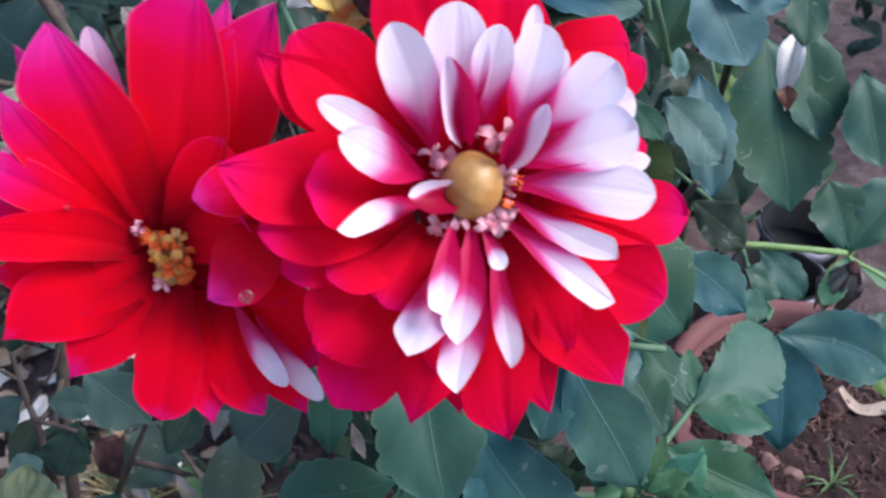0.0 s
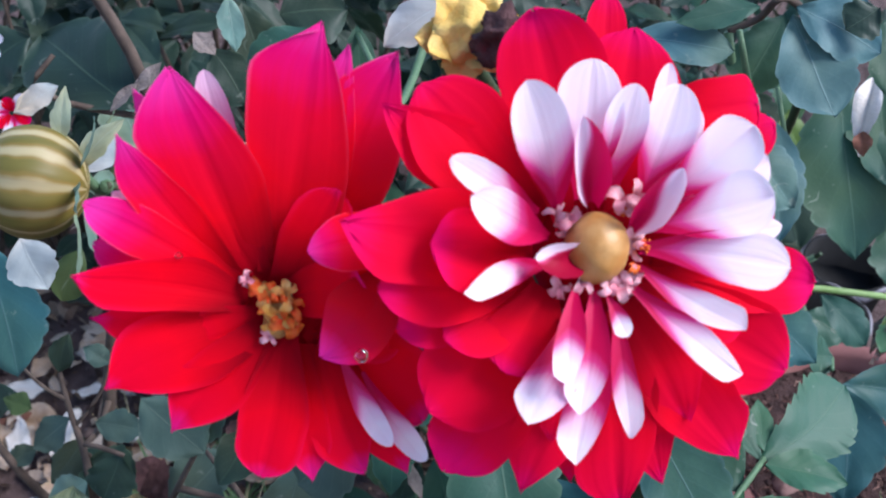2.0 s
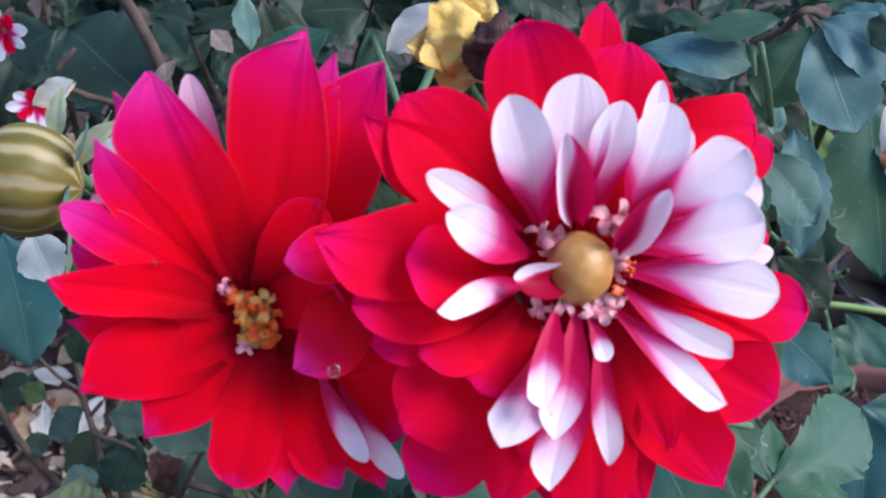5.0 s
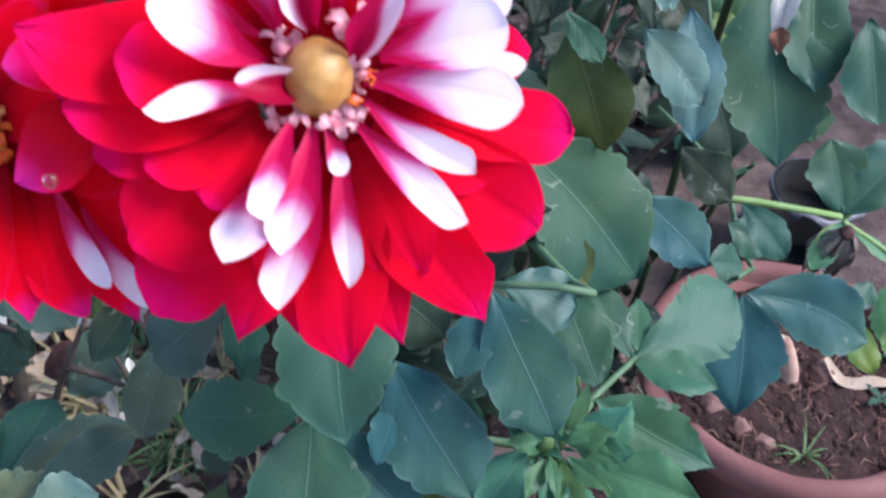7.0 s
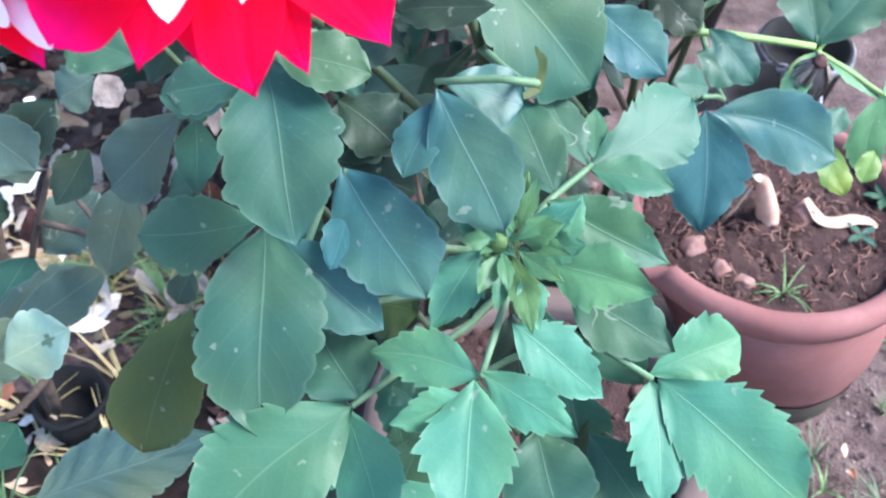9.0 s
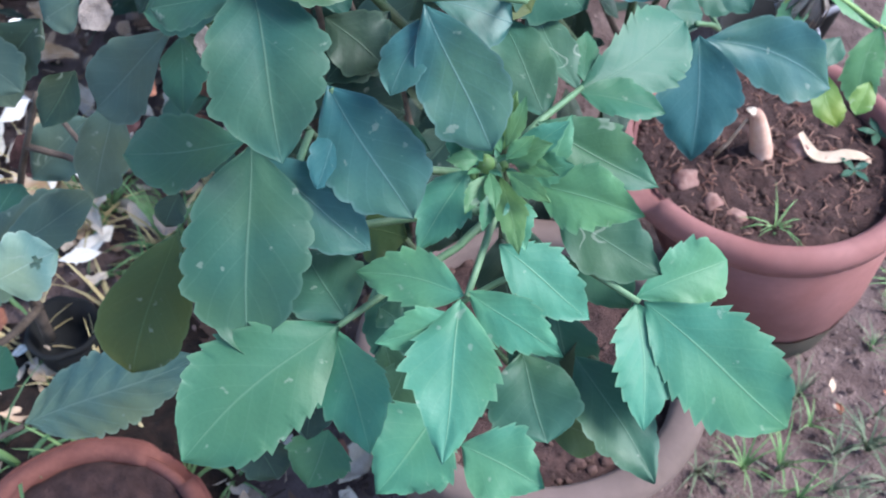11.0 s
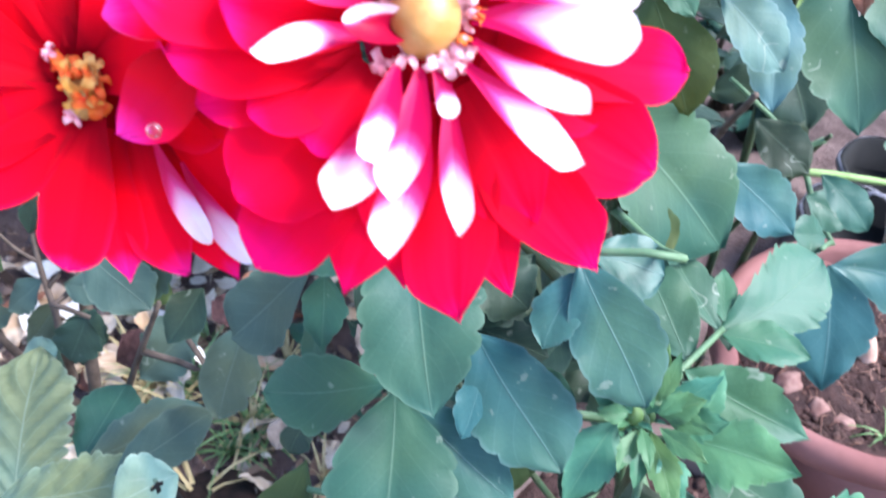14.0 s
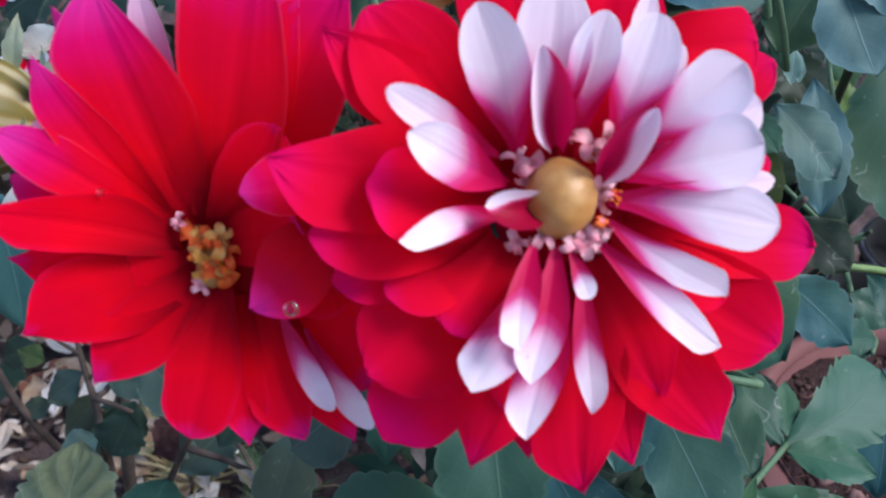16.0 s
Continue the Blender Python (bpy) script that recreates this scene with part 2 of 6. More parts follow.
SOIL = plain("soil", (0.032, 0.016, 0.015), (0.080, 0.042, 0.037), 70, 0.95, 1.0, 0.006)
DAMP = plain("damp_soil", (0.012, 0.008, 0.007), (0.040, 0.022, 0.017), 70, 0.95, 1.0, 0.006)
EARTH = plain("earth", (0.085, 0.054, 0.051), (0.180, 0.124, 0.116), 34, 0.95, 1.0, 0.008)
STONE = plain("stone", (0.208, 0.144, 0.128), (0.336, 0.248, 0.224), 60, 0.9, island=0.8)
DRY = plain("dry_leaf", (0.42, 0.27, 0.16), (0.62, 0.47, 0.36), 50, 0.8)
DRY_RED = plain("dry_leaf_russet", (0.22, 0.08, 0.05), (0.32, 0.14, 0.09), 50, 0.8)
DRY_PALE = plain("dry_petal_pale", (0.50, 0.39, 0.30), (0.67, 0.56, 0.46), 60, 0.7)
# colour of white dried bits, also used to paint sunlit spots on litter
BLEACHED_SUNLIT = plain("bleached_sunlit_leaf", (0.74, 0.66, 0.58), (0.86, 0.80, 0.74), 60, 0.7)
PALE_FILM = plain("pale_film", (0.09, 0.088, 0.10), (0.30, 0.29, 0.33), 22, 0.5, 0.3)
BLACK = plain("black_plastic", (0.006, 0.006, 0.0065), (0.010, 0.010, 0.011), 30, 0.85, 0.1)
WITHERED = plain("withered_grey", (0.16, 0.125, 0.11), (0.30, 0.25, 0.225), 90, 0.85, 0.8)
STRAW = plain("straw", (0.5, 0.38, 0.18), (0.62, 0.5, 0.28), 90, 0.8)
GRASS = plain("grass_blade", (0.10, 0.2, 0.07), (0.2, 0.3, 0.13), 60, 0.6)
DULL_GRASS = plain("grass_dull", (0.10, 0.135, 0.08), (0.17, 0.19, 0.125), 60, 0.75)
DISC = plain("disc_tan", (0.50, 0.23, 0.06), (0.64, 0.36, 0.13), 160, 0.38, 0.25, 0.0005)
FLORET = plain("floret_pink", (0.74, 0.22, 0.28), (0.90, 0.52, 0.54), 220, 0.5)
ORANGE = plain("stamen_orange", (0.75, 0.06, 0.008), (0.82, 0.19, 0.02), 300, 0.5)
OCHRE = plain("floret_ochre", (0.78, 0.32, 0.04), (0.86, 0.52, 0.17), 260, 0.5)
YELLOW = plain("bract_yellow", (0.76, 0.49, 0.11), (0.84, 0.62, 0.21), 120, 0.6)
BROWN = plain("shrivelled_brown", (0.05, 0.02, 0.02), (0.13, 0.06, 0.06), 160, 0.8, 1.0)
LITTER = flakes_material("litter", [(0.0, (0.02, 0.014, 0.012)), (0.32, (0.09, 0.052, 0.040)), (0.55, (0.26, 0.16, 0.11)), (0.76, (0.46, 0.33, 0.24)), (0.92, (0.66, 0.56, 0.47)), (1.0, (0.80, 0.72, 0.66))])
FINE_LITTER = flakes_material("fine_litter", [(0.0, (0.03, 0.02, 0.017)), (0.5, (0.12, 0.075, 0.06)), (0.85, (0.26, 0.18, 0.15)), (1.0, (0.4, 0.31, 0.26))])
DARK_CLAY = plain("dark_clay", (0.130, 0.044, 0.034), (0.205, 0.078, 0.060), 30, 0.9, 0.6)
CLOD = plain("clod", (0.055, 0.028, 0.025), (0.14, 0.080, 0.066), 120, 0.95, 0.8, island=0.8)


# ---- mesh tools ----
def part(name, verts, faces, material, parent=None, label="", uvs=None, smooth=True, m=None):
    me = bpy.data.meshes.new(name)
    me.from_pydata(verts, [], faces)
    if uvs:
        lay = me.uv_layers.new(name="UVMap")
        for lp in me.loops:
            lay.data[lp.index].uv = uvs[lp.vertex_index]
    me.materials.append(material)
    if smooth:
        me.polygons.foreach_set("use_smooth", [True] * len(me.polygons))
    me.update()
    ob = new(name, me)
    if parent:
        ob.parent = parent
    if m:
        ob.matrix_basis = m
    if label:
        ob["label"] = label
    return ob


def grid(rows, cols):
    return [(r * cols + c, r * cols + c + 1, (r + 1) * cols + c + 1, (r + 1) * cols + c) for r in range(rows - 1) for c in range(cols - 1)]


def tube(points, radii, sides=7):
    """Vertices and faces of a round stem along points."""
    pts = [Vector(p) for p in points]
    vs, n = [], len(pts)
    ref = Vector((0.31, 0.2, 0.93))
    for i, p in enumerate(pts):
        d = (pts[min(i + 1, n - 1)] - pts[max(i - 1, 0)]).normalized()
        if abs(d.dot(ref)) > 0.95:
            ref = Vector((0.9, 0.4, 0.1))
        a = d.cross(ref).normalized()
        b = d.cross(a)
        for k in range(sides):
            q = 2 * math.pi * k / sides
            vs.append(p + radii[i] * (math.cos(q) * a + math.sin(q) * b))
    fs = [(i * sides + k, i * sides + (k + 1) % sides, (i + 1) * sides + (k + 1) % sides, (i + 1) * sides + k) for i in range(n - 1) for k in range(sides)]
    fs += [tuple(range(sides))[::-1], tuple((n - 1) * sides + k for k in range(sides))]
    return vs, fs


def lathe(profile, seg=48, wob=0.0):
    vs = []
    for r, z in profile:
        for k in range(seg):
            q = 2 * math.pi * k / seg
            w = 1 + wob * math.sin(3 * q + z * 20) + wob * 0.6 * math.sin(7 * q)
            vs.append((r * w * math.cos(q), r * w * math.sin(q), z))
    n = len(profile)
    return vs, [(i * seg + k, i * seg + (k + 1) % seg, (i + 1) * seg + (k + 1) % seg, (i + 1) * seg + k) for i in range(n - 1) for k in range(seg)]


def ball(r, sq=(1, 1, 1), seg=12, rings=8, rough=0.0, seed=0):
    vs, rnd = [], random.Random(seed)
    o = Vector((rnd.random() * 50, rnd.random() * 50, rnd.random() * 50))
    for i in range(rings + 1):
        t = math.pi * i / rings
        for k in range(seg):
            q = 2 * math.pi * k / seg
            d = Vector((math.sin(t) * math.cos(q), math.sin(t) * math.sin(q), math.cos(t)))
            s = r * (1 + rough * noise.noise(d * 1.7 + o) + rough * 0.5 * noise.noise(d * 4 + o))
            vs.append((d.x * s * sq[0], d.y * s * sq[1], d.z * s * sq[2]))
    return vs, [(i * seg + k, i * seg + (k + 1) % seg, (i + 1) * seg + (k + 1) % seg, (i + 1) * seg + k) for i in range(rings) for k in range(seg)]


COUNT = [0]


def blade(length, width, teeth=9, droop=0.15, fold=0.12, ruffle=0.04, seed=0, peak=0.48, full=1.9, point=1.7, bite=0.07, ribs=0.012, bow=0.0, crenate=False):
    """A saw-toothed leaf blade along y, face to z, its foot at the origin. peak: where it is widest; full, point: how round its foot and tip are."""
    rnd = random.Random(seed)
    cols = 13
    vv = [0.0] + [(k + s) / teeth for k in range(teeth) for s in (0.28, 0.62, 0.9, 1.0)]
    rows, ph, ph2 = len(vv), rnd.uniform(0, 6), rnd.uniform(0, 6)
    deep = [[rnd.uniform(0.2, 1.7) for _ in range(teeth + 1)] for _ in range(2)]
    lean = [rnd.uniform(-0.05, 0.05) for _ in range(2)]
    vs, uvs = [], []
    for v in vv:
        k = min(teeth - 1, int(v * teeth - 1e-6)) if v > 0 else 0
        s = v * teeth - k
        saw = (math.sin(math.pi * s) ** 0.7 if crenate else s / 0.9 if s <= 0.9 else (1 - s) / 0.1) * min(1, 5 * (1 - v)) * min(1, 4 * v)
        both = []
        for side in range(2):
            pk = peak + lean[side]
            h = 1 - max(0.0, 1 - v / pk) ** full if v < pk else 1 - ((v - pk) / (1 - pk)) ** point
            wave = 1 + 0.05 * math.sin(11 * v + ph + 2.4 * side) * (1 - v)
            body = max(0.010, h * wave * (1 - bite * 0.5)) * width / 2
            both.append((body, bite * deep[side][k] * saw * max(h, 0.25) * width / 2))
        for j in range(cols):
            u = 2 * j / (cols - 1) - 1
            a = abs(u)
            w, tooth = both[u > 0]
            x = u * (w + tooth * a ** 7) + bow * length * math.sin(math.pi * v) + 0.012 * length * math.sin(5 * v + ph)
            y = v * length + 0.10 * saw * length / teeth * a ** 7
            z = fold * w * a - 0.5 * fold * w * a * a - droop * length * v * v + droop * 0.35 * length * v
            z += ruffle * width * (math.sin(8 * v + ph + 2 * u) + 0.5 * math.sin(17 * v + ph2 - 3 * u)) * a ** 1.6
            z += ribs * width * (abs(math.sin(math.pi * 6.5 * (v - 0.45 * a * width / length))) - 0.5) * min(1, 3 * a) * min(1, 4 * (1 - v)) * min(1, 5 * v)
            vs.append((x, y, z))
            uvs.append((0.5 + u / 2, v))
    return vs, grid(rows, cols), uvs


def facing(base, tip, roll, towards=(0.0, -0.62, 0.78)):
    """The pose of a blade that lies from base to tip, its face turned to the light."""
    y = (Vector(tip) - Vector(base)).normalized()
    z = Vector(towards) - y * y.dot(Vector(towards))
    z.normalize()
    x = y.cross(z)
    m = Matrix((x, y, z)).transposed().to_4x4()
    return Matrix.Translation(base) @ m @ pose(0, 0, 0, 0, roll, 0)


# how round the foot, where the widest place and how blunt the tip of a leaflet is
LEAF_FORMS = {"ovate": (0.46, 2.0, 1.8), "lance": (0.46, 1.7, 1.35), "blunt": (0.56, 1.9, 2.8), "fan": (0.64, 1.5, 3.6), "egg": (0.55, 2.2, 2.2)}


def leaflet(parent, base, tip, width, roll, material, form="ovate", bow=0.0, hole=None):
    COUNT[0] += 1
    length = (Vector(tip) - Vector(base)).length
    rnd = random.Random(COUNT[0] * 13)
    peak, full, point = LEAF_FORMS[form]
    fresh = material in (GREEN, MID, SPROUT)
    teeth = 16 if material is RIB else max(4, 4 + int(length * (95 if fresh else 52)))
    vs, fs, uvs = blade(length, width, teeth, rnd.uniform(0.05, 0.2), rnd.uniform(0.1, 0.3), 0.035 if fresh else 0.045, COUNT[0], peak, full, point, {GREEN: 0.14, MID: 0.09, OLIVE: 0.03}.get(material, 0.15 if fresh else 0.10), 0.09 if material is RIB else 0.005, bow, not fresh)
    if hole:
        fs = [f for f in fs if math.hypot(uvs[f[0]][0] - hole[0], uvs[f[0]][1] - hole[1]) > hole[2]]
    return part("leaflet", vs, fs, material, parent, uvs=uvs, m=facing(base, tip, roll + rnd.uniform(-6, 6)))


def stem(plant, pts, r0, r1, material=None):
    n = len(pts)
    vs, fs = tube(pts, [r0 + (r1 - r0) * i / (n - 1) for i in range(n)], 9)
    return part("stem", vs, fs, material or STEM, plant)


PETAL_FORMS = {"oval": (0.16, 0.66, 2.3, 0.55), "tongue": (0.20, 0.78, 2.2, 0.62), "spear": (0.20, 0.72, 1.7, 0.80), "folded": (0.30, 0.5, 2.2, 0.6), "hooked": (0.6, 0.5, 2.6, 0.5), "dome": (0.95, 0.40, 2.6, 0.6), "round": (0.42, 0.64, 2.7, 0.52), "square": (0.40, 0.80, 5.0, 0.5), "point": (0.46, 0.62, 1.75, 0.98)}


def petal(head, base, tip, width, bow, material, seed, form="round", arch=0.10):
    """One ray petal from base to tip, in millimetres in the flower's frame; bow bends it sideways, arch lifts its middle."""
    rnd = random.Random(seed)
    rows, cols = 25, 15
    base, tip, width = Vector(base) / 1000, Vector(tip) / 1000, width / 1000
    length = (tip - base).length
    ahead = (tip - base) / length
    across = Vector((0, 0, 1)).cross(ahead).normalized()
    up = ahead.cross(across)
    low, peak, power, end = PETAL_FORMS[form]
    white = form in ("oval", "tongue", "spear", "folded", "hooked")
    cup = {"folded": 1.2, "hooked": 1.0, "dome": 0.04}.get(form) or (rnd.uniform(0.22, 0.42) if white else rnd.uniform(0.10, 0.26))
    twist, ph = rnd.uniform(-0.16, 0.16), rnd.uniform(0, 6)
    skew = rnd.choice((-1, 1)) * rnd.uniform(0.08, 0.2) if form in ("point", "spear") else rnd.uniform(-0.04, 0.04)
    mid = base.lerp(tip, 0.5) + across * bow * length + up * arch * length
    points = rnd.choice((2, 3)) if form == "point" else 2
    vs, uvs = [], []
    for i in range(rows):
        v = math.sin(math.pi / 2 * i / (rows - 1))
        p = base * (1 - v) ** 2 + mid * 2 * v * (1 - v) + tip * v * v
        d = ((mid - base) * (1 - v) + (tip - mid) * v).normalized()
        side = up.cross(d).normalized()
        out = d.cross(side)
        halves = []
        for pk in (peak - skew, peak + skew):
            h = low + (1 - low) * math.sin(math.pi / 2 * min(1, v / pk)) ** 1.4
            if v > pk:
                h *= max(0.0, 1 - ((v - pk) / (1 - pk)) ** power) ** end
            halves.append(max(0.0004, width / 2 * h) * (1 + (0.05 if white else 0.10) * noise.noise((v * 5 + seed, 0.3 + pk, 0.0))))
        late = max(0.0, v - 0.8) / 0.2
        for j in range(cols):
            u = 2 * j / (cols - 1) - 1
            wl = halves[u > 0] * (1 + 0.06 * math.sin(3.1 * v + ph + (u > 0) * 2.0))
            # nicked tips on the red ones, smooth ones on the pale
            nick = 0.0 if white else late * length * ((0.045 if form == "point" else 0.028) * abs(math.sin(points * 1.57 * (u + 0.12 * math.sin(ph)))) - 0.012)
            lift = cup * wl * u * u * (1.15 - 0.75 * v) + twist * u * wl * v
            lift += 0.035 * width * math.sin(5 * v + ph) * u + 0.030 * width * math.sin(9 * v + 2 * ph) * u * u * v
            lift -= 0.012 * width * math.cos(5.5 * math.pi * u) * v * (1 - 0.4 * v) + 0.05 * wl * math.exp(-(u * 6) ** 2)
            q = p + side * (u * wl * ((1 - 0.35 * abs(u)) if form == "folded" else 1)) + out * lift + d * nick
            vs.append(q)
            uvs.append((0.5 + u / 2, v))
    return part("petal", vs, grid(rows, cols), material, head, uvs=uvs)


# ---- ground ----
def spread(a, b, step, far):
    mid = list(np.arange(a, b + 1e-6, step))
    out = [a - d for d in far[::-1]] + mid + [b + d for d in far]
    return [float(v) for v in out]


gx = spread(-1.3, 1.6, 0.025, (0.1, 0.3, 0.8, 2, 5, 12, 40, 120))
gy = spread(-0.4, 2.2, 0.025, (0.1, 0.3, 0.8, 2, 5, 12, 40, 120))
gv = [(x, y, 0.010 * noise.noise((x * 5, y * 5, 1)) + 0.006 * noise.noise((x * 23, y * 23, 4)) - 0.004) for y in gy for x in gx]
tagged(part("ground", gv, grid(len(gy), len(gx)), EARTH), "bare reddish brown garden earth", "ground", kind="structure")


def curve_through(pts, n=6):
    """A smooth line through a few points."""
    ps = [Vector(p) for p in pts]
    out = []
    for i in range(len(ps) - 1):
        a, b, c, d = ps[max(i - 1, 0)], ps[i], ps[i + 1], ps[min(i + 2, len(ps) - 1)]
        for k in range(n):
            s = k / n
            out.append(0.5 * ((2 * b) + (c - a) * s + (2 * a - 5 * b + 4 * c - d) * s * s + (3 * b - a - 3 * c + d) * s ** 3))
    return out + [ps[-1]]


# ---- pots ----
def pot(name, x, y, height, r_rim, r_base, label, body_mat, soil_z, seed, group="", chipped=0.0, mossy=False, lean=0.0, t=0.017):
    thing = new(name)
    thing.location = (x, y, 0)
    tagged(thing, label, "flower pot", group)
    lip = height * 0.11
    body = [(0.0, 0.004), (r_base * 0.9, 0.003), (r_base, 0.010), (r_base + (r_rim - r_base) * 0.5, height * 0.42), (r_rim - 0.009, height - lip), (r_rim - 0.012, height - lip + 0.002), (r_rim - t, height - 0.01), (r_rim - t - 0.004, soil_z - 0.03)]
    vs, fs = lathe(body, 56, 0.004)
    vs = [(a + lean * (1 - c / height), b, c) for a, b, c in vs]
    part("body", vs, fs, body_mat, thing)
    rim = [(r_rim - 0.0085, height - lip), (r_rim - 0.001, height - lip + 0.003), (r_rim + 0.001, height - lip * 0.5), (r_rim, height - 0.006), (r_rim - 0.005, height), (r_rim - t + 0.004, height + 0.0005), (r_rim - t - 0.001, height - 0.006), (r_rim - t - 0.002, soil_z - 0.02)]
    vs, fs = lathe(rim, 72, 0.003)
    vs = [(a, b, c + 0.0015 * noise.noise((a * 40, b * 40, seed))) for a, b, c in vs]
    if chipped:
        q0 = radians(chipped)
        out = []
        for a, b, c in vs:
            dq = abs((math.atan2(b, a) - q0 + math.pi) % (2 * math.pi) - math.pi)
            out.append((a, b, min(c, height - 0.014 + 0.006 * noise.noise((a * 60, b * 60, 2))) if dq < 0.22 else c))
        vs = out
    part("rim", vs, fs, body_mat, thing)
    if mossy:
        vs, fs = lathe([(r_base * 0.9, 0.001), (r_base + 0.0015, 0.008), (r_base + (r_rim - r_base) * 0.22 + 0.001, height * 0.2), (r_base + (r_rim - r_base) * 0.30 + 0.0012, height * 0.26)], 56, 0.004)
        vs = [(p + lean * (1 - c / height), q, c + (0.012 * noise.noise((p * 30, q * 30, 5)) if c > 0.03 else 0)) for p, q, c in vs]
        part("foot", vs, fs, MOSSY, thing, "dark mossy foot")
    # the earth in it is a thing of its own
    rings, seg, r = 14, 60, r_rim - t - 0.001
    vs = [(0, 0, soil_z)]
    for i in range(1, rings + 1):
        for k in range(seg):
            q = 2 * math.pi * k / seg
            a, b = r * i / rings * math.cos(q), r * i / rings * math.sin(q)
            vs.append((a, b, soil_z + 0.006 * noise.noise((a * 45 + seed, b * 45, 0)) + 0.003 * noise.noise((a * 140, b * 140, seed)) + (0.004 if i < rings else 0)))
    fs = [(0, 1 + k, 1 + (k + 1) % seg) for k in range(seg)]
    fs += [(1 + (i - 1) * seg + k, 1 + i * seg + k, 1 + i * seg + (k + 1) % seg, 1 + (i - 1) * seg + (k + 1) % seg) for i in range(1, rings) for k in range(seg)]
    tagged(part("potting_soil", vs, fs, SOIL, m=pose(x, y, 0)), "dark reddish potting soil filling a clay pot", "soil", kind="stuff")
    return thing


pot("flower_pot", 0.329, 0.601, 0.235, 0.128, 0.064, "terracotta flower pot with a chipped thick rim and mossy foot", TERRACOTTA, 0.212, 1, "clay pots", 205, True, 0.058)
pot("flower_pot", 0.14, 0.40, 0.20, 0.132, 0.09, "weathered greyish clay pot that holds the dahlia", OLD_POT, 0.18, 2, "clay pots", t=0.025)


def clods(name, centre, radius, z, n, size, material, label, category, seed, flat=0.6):
    """Crumbs and pebbles, joined: nobody could count them."""
    rnd = random.Random(seed)
    vs, fs = [], []
    for i in range(n):
        q, r = rnd.uniform(0, 2 * math.pi), radius * math.sqrt(rnd.random())
        s = size * rnd.uniform(0.3, 1.0) ** 1.5
        v, f = ball(s, (1, rnd.uniform(0.7, 1.2), flat), 7, 5, 0.5, seed * 1000 + i)
        o = len(vs)
        vs += [(a + centre[0] + r * math.cos(q), b + centre[1] + r * math.sin(q), c + z + s * 0.2) for a, b, c in v]
        fs += [tuple(k + o for k in g) for g in f]
    return tagged(part(name, vs, fs, material), label, category, kind="stuff")


clods("soil_crumbs", (0.329, 0.601), 0.104, 0.214, 1700, 0.0042, CLOD, "dark crumbs of soil in the clay pot", "soil crumbs", 5)
clods("soil_crumbs", (0.14, 0.40), 0.108, 0.182, 400, 0.006, CLOD, "dark crumbs of soil in the weathered pot", "soil crumbs", 6)
clods("pebbles", (0.35, 0.45), 0.38, -0.001, 1100, 0.0032, STONE, "small pinkish pebbles scattered on the earth", "pebbles", 7)
clods("earth_clods", (0.5, 0.45), 0.42, -0.002, 700, 0.006, EARTH, "reddish clods of garden earth", "clods", 17)
clods("earth_clods", (-0.35, 0.55), 0.42, -0.002, 500, 0.009, EARTH, "dark clods of garden earth", "clods", 18)
clods("pebbles", (-0.35, 0.75), 0.6, 0.0, 500, 0.010, STONE, "pale pebbles and crumbs among dry leaves", "pebbles", 8)


rr_ = random.Random(9)
vs, fs = [], []
for i in range(190):
    q, r = rr_.uniform(0, 6.28), 0.1 * math.sqrt(rr_.random())
    x, y, t = 0.329 + r * math.cos(q), 0.601 + r * math.sin(q), rr_.uniform(0, 6.28)
    l = rr_.uniform(0.006, 0.028)
    v, f = tube([(x, y, 0.214), (x + l * 0.5 * math.cos(t), y + l * 0.5 * math.sin(t), 0.2175 + rr_.uniform(0, 0.004)), (x + l * math.cos(t + 0.5), y + l * math.sin(t + 0.5), 0.215)], [0.0005, 0.0006, 0.0003], 5)
    fs += [tuple(k + len(vs) for k in g) for g in f]
    vs += v
tagged(part("root_fibres", vs, fs, plain("fibre", (0.15, 0.06, 0.045), (0.36, 0.22, 0.17), 30, 0.8)), "reddish root fibres lying on the potting soil", "root fibres", kind="stuff")


CLAY_PEBBLE = plain("clay_pebble", (0.20, 0.10, 0.085), (0.30, 0.18, 0.155), 120, 0.9)


def pebble(x, y, z, r, seed, material=CLAY_PEBBLE):
    vs, fs = ball(r, (1.3, 1, 0.7), 14, 9, 0.35, seed)
    tagged(part("stone", vs, fs, material, m=pose(x, y, z + r * 0.3, 0, 0, seed * 40)), "rounded pinkish stone on the potting soil", "stone", "stones in the pot")


pebble(0.262, 0.566, 0.212, 0.010, 1)
pebble(0.283, 0.545, 0.212, 0.008, 2)
pebble(0.363, 0.612, 0.212, 0.011, 3)
pebble(0.300, 0.532, 0.212, 0.007, 4)

# cut stump, twig, dried peel in the pot
vs, fs = tube(curve_through([(0.3295, 0.604, 0.206), (0.327, 0.604, 0.222), (0.320, 0.600, 0.243), (0.313, 0.595, 0.262), (0.309, 0.592, 0.272)], 4), [0.0105 - 0.0065 * (i / 16) ** 1.5 for i in range(17)], 14)
stump = new("stem_stump")
tagged(stump, "pale cut stem stump standing in the soil", "stump")
part("stump", vs, fs, plain("stump_skin", (0.5, 0.29, 0.22), (0.64, 0.43, 0.35), 70, 0.7), stump)
vs, fs, uvs = blade(0.012, 0.007, 2, 0.3, 0.5, 0.1, 2)
part("torn_top", vs, fs, DRY_PALE, stump, "white frayed top", uvs=uvs, m=facing((0.310, 0.592, 0.270), (0.301, 0.590, 0.278), 0))
vs, fs = tube([(0.288, 0.598, 0.212), (0.296, 0.596, 0.232), (0.304, 0.594, 0.262)], [0.0018, 0.0016, 0.001], 6)
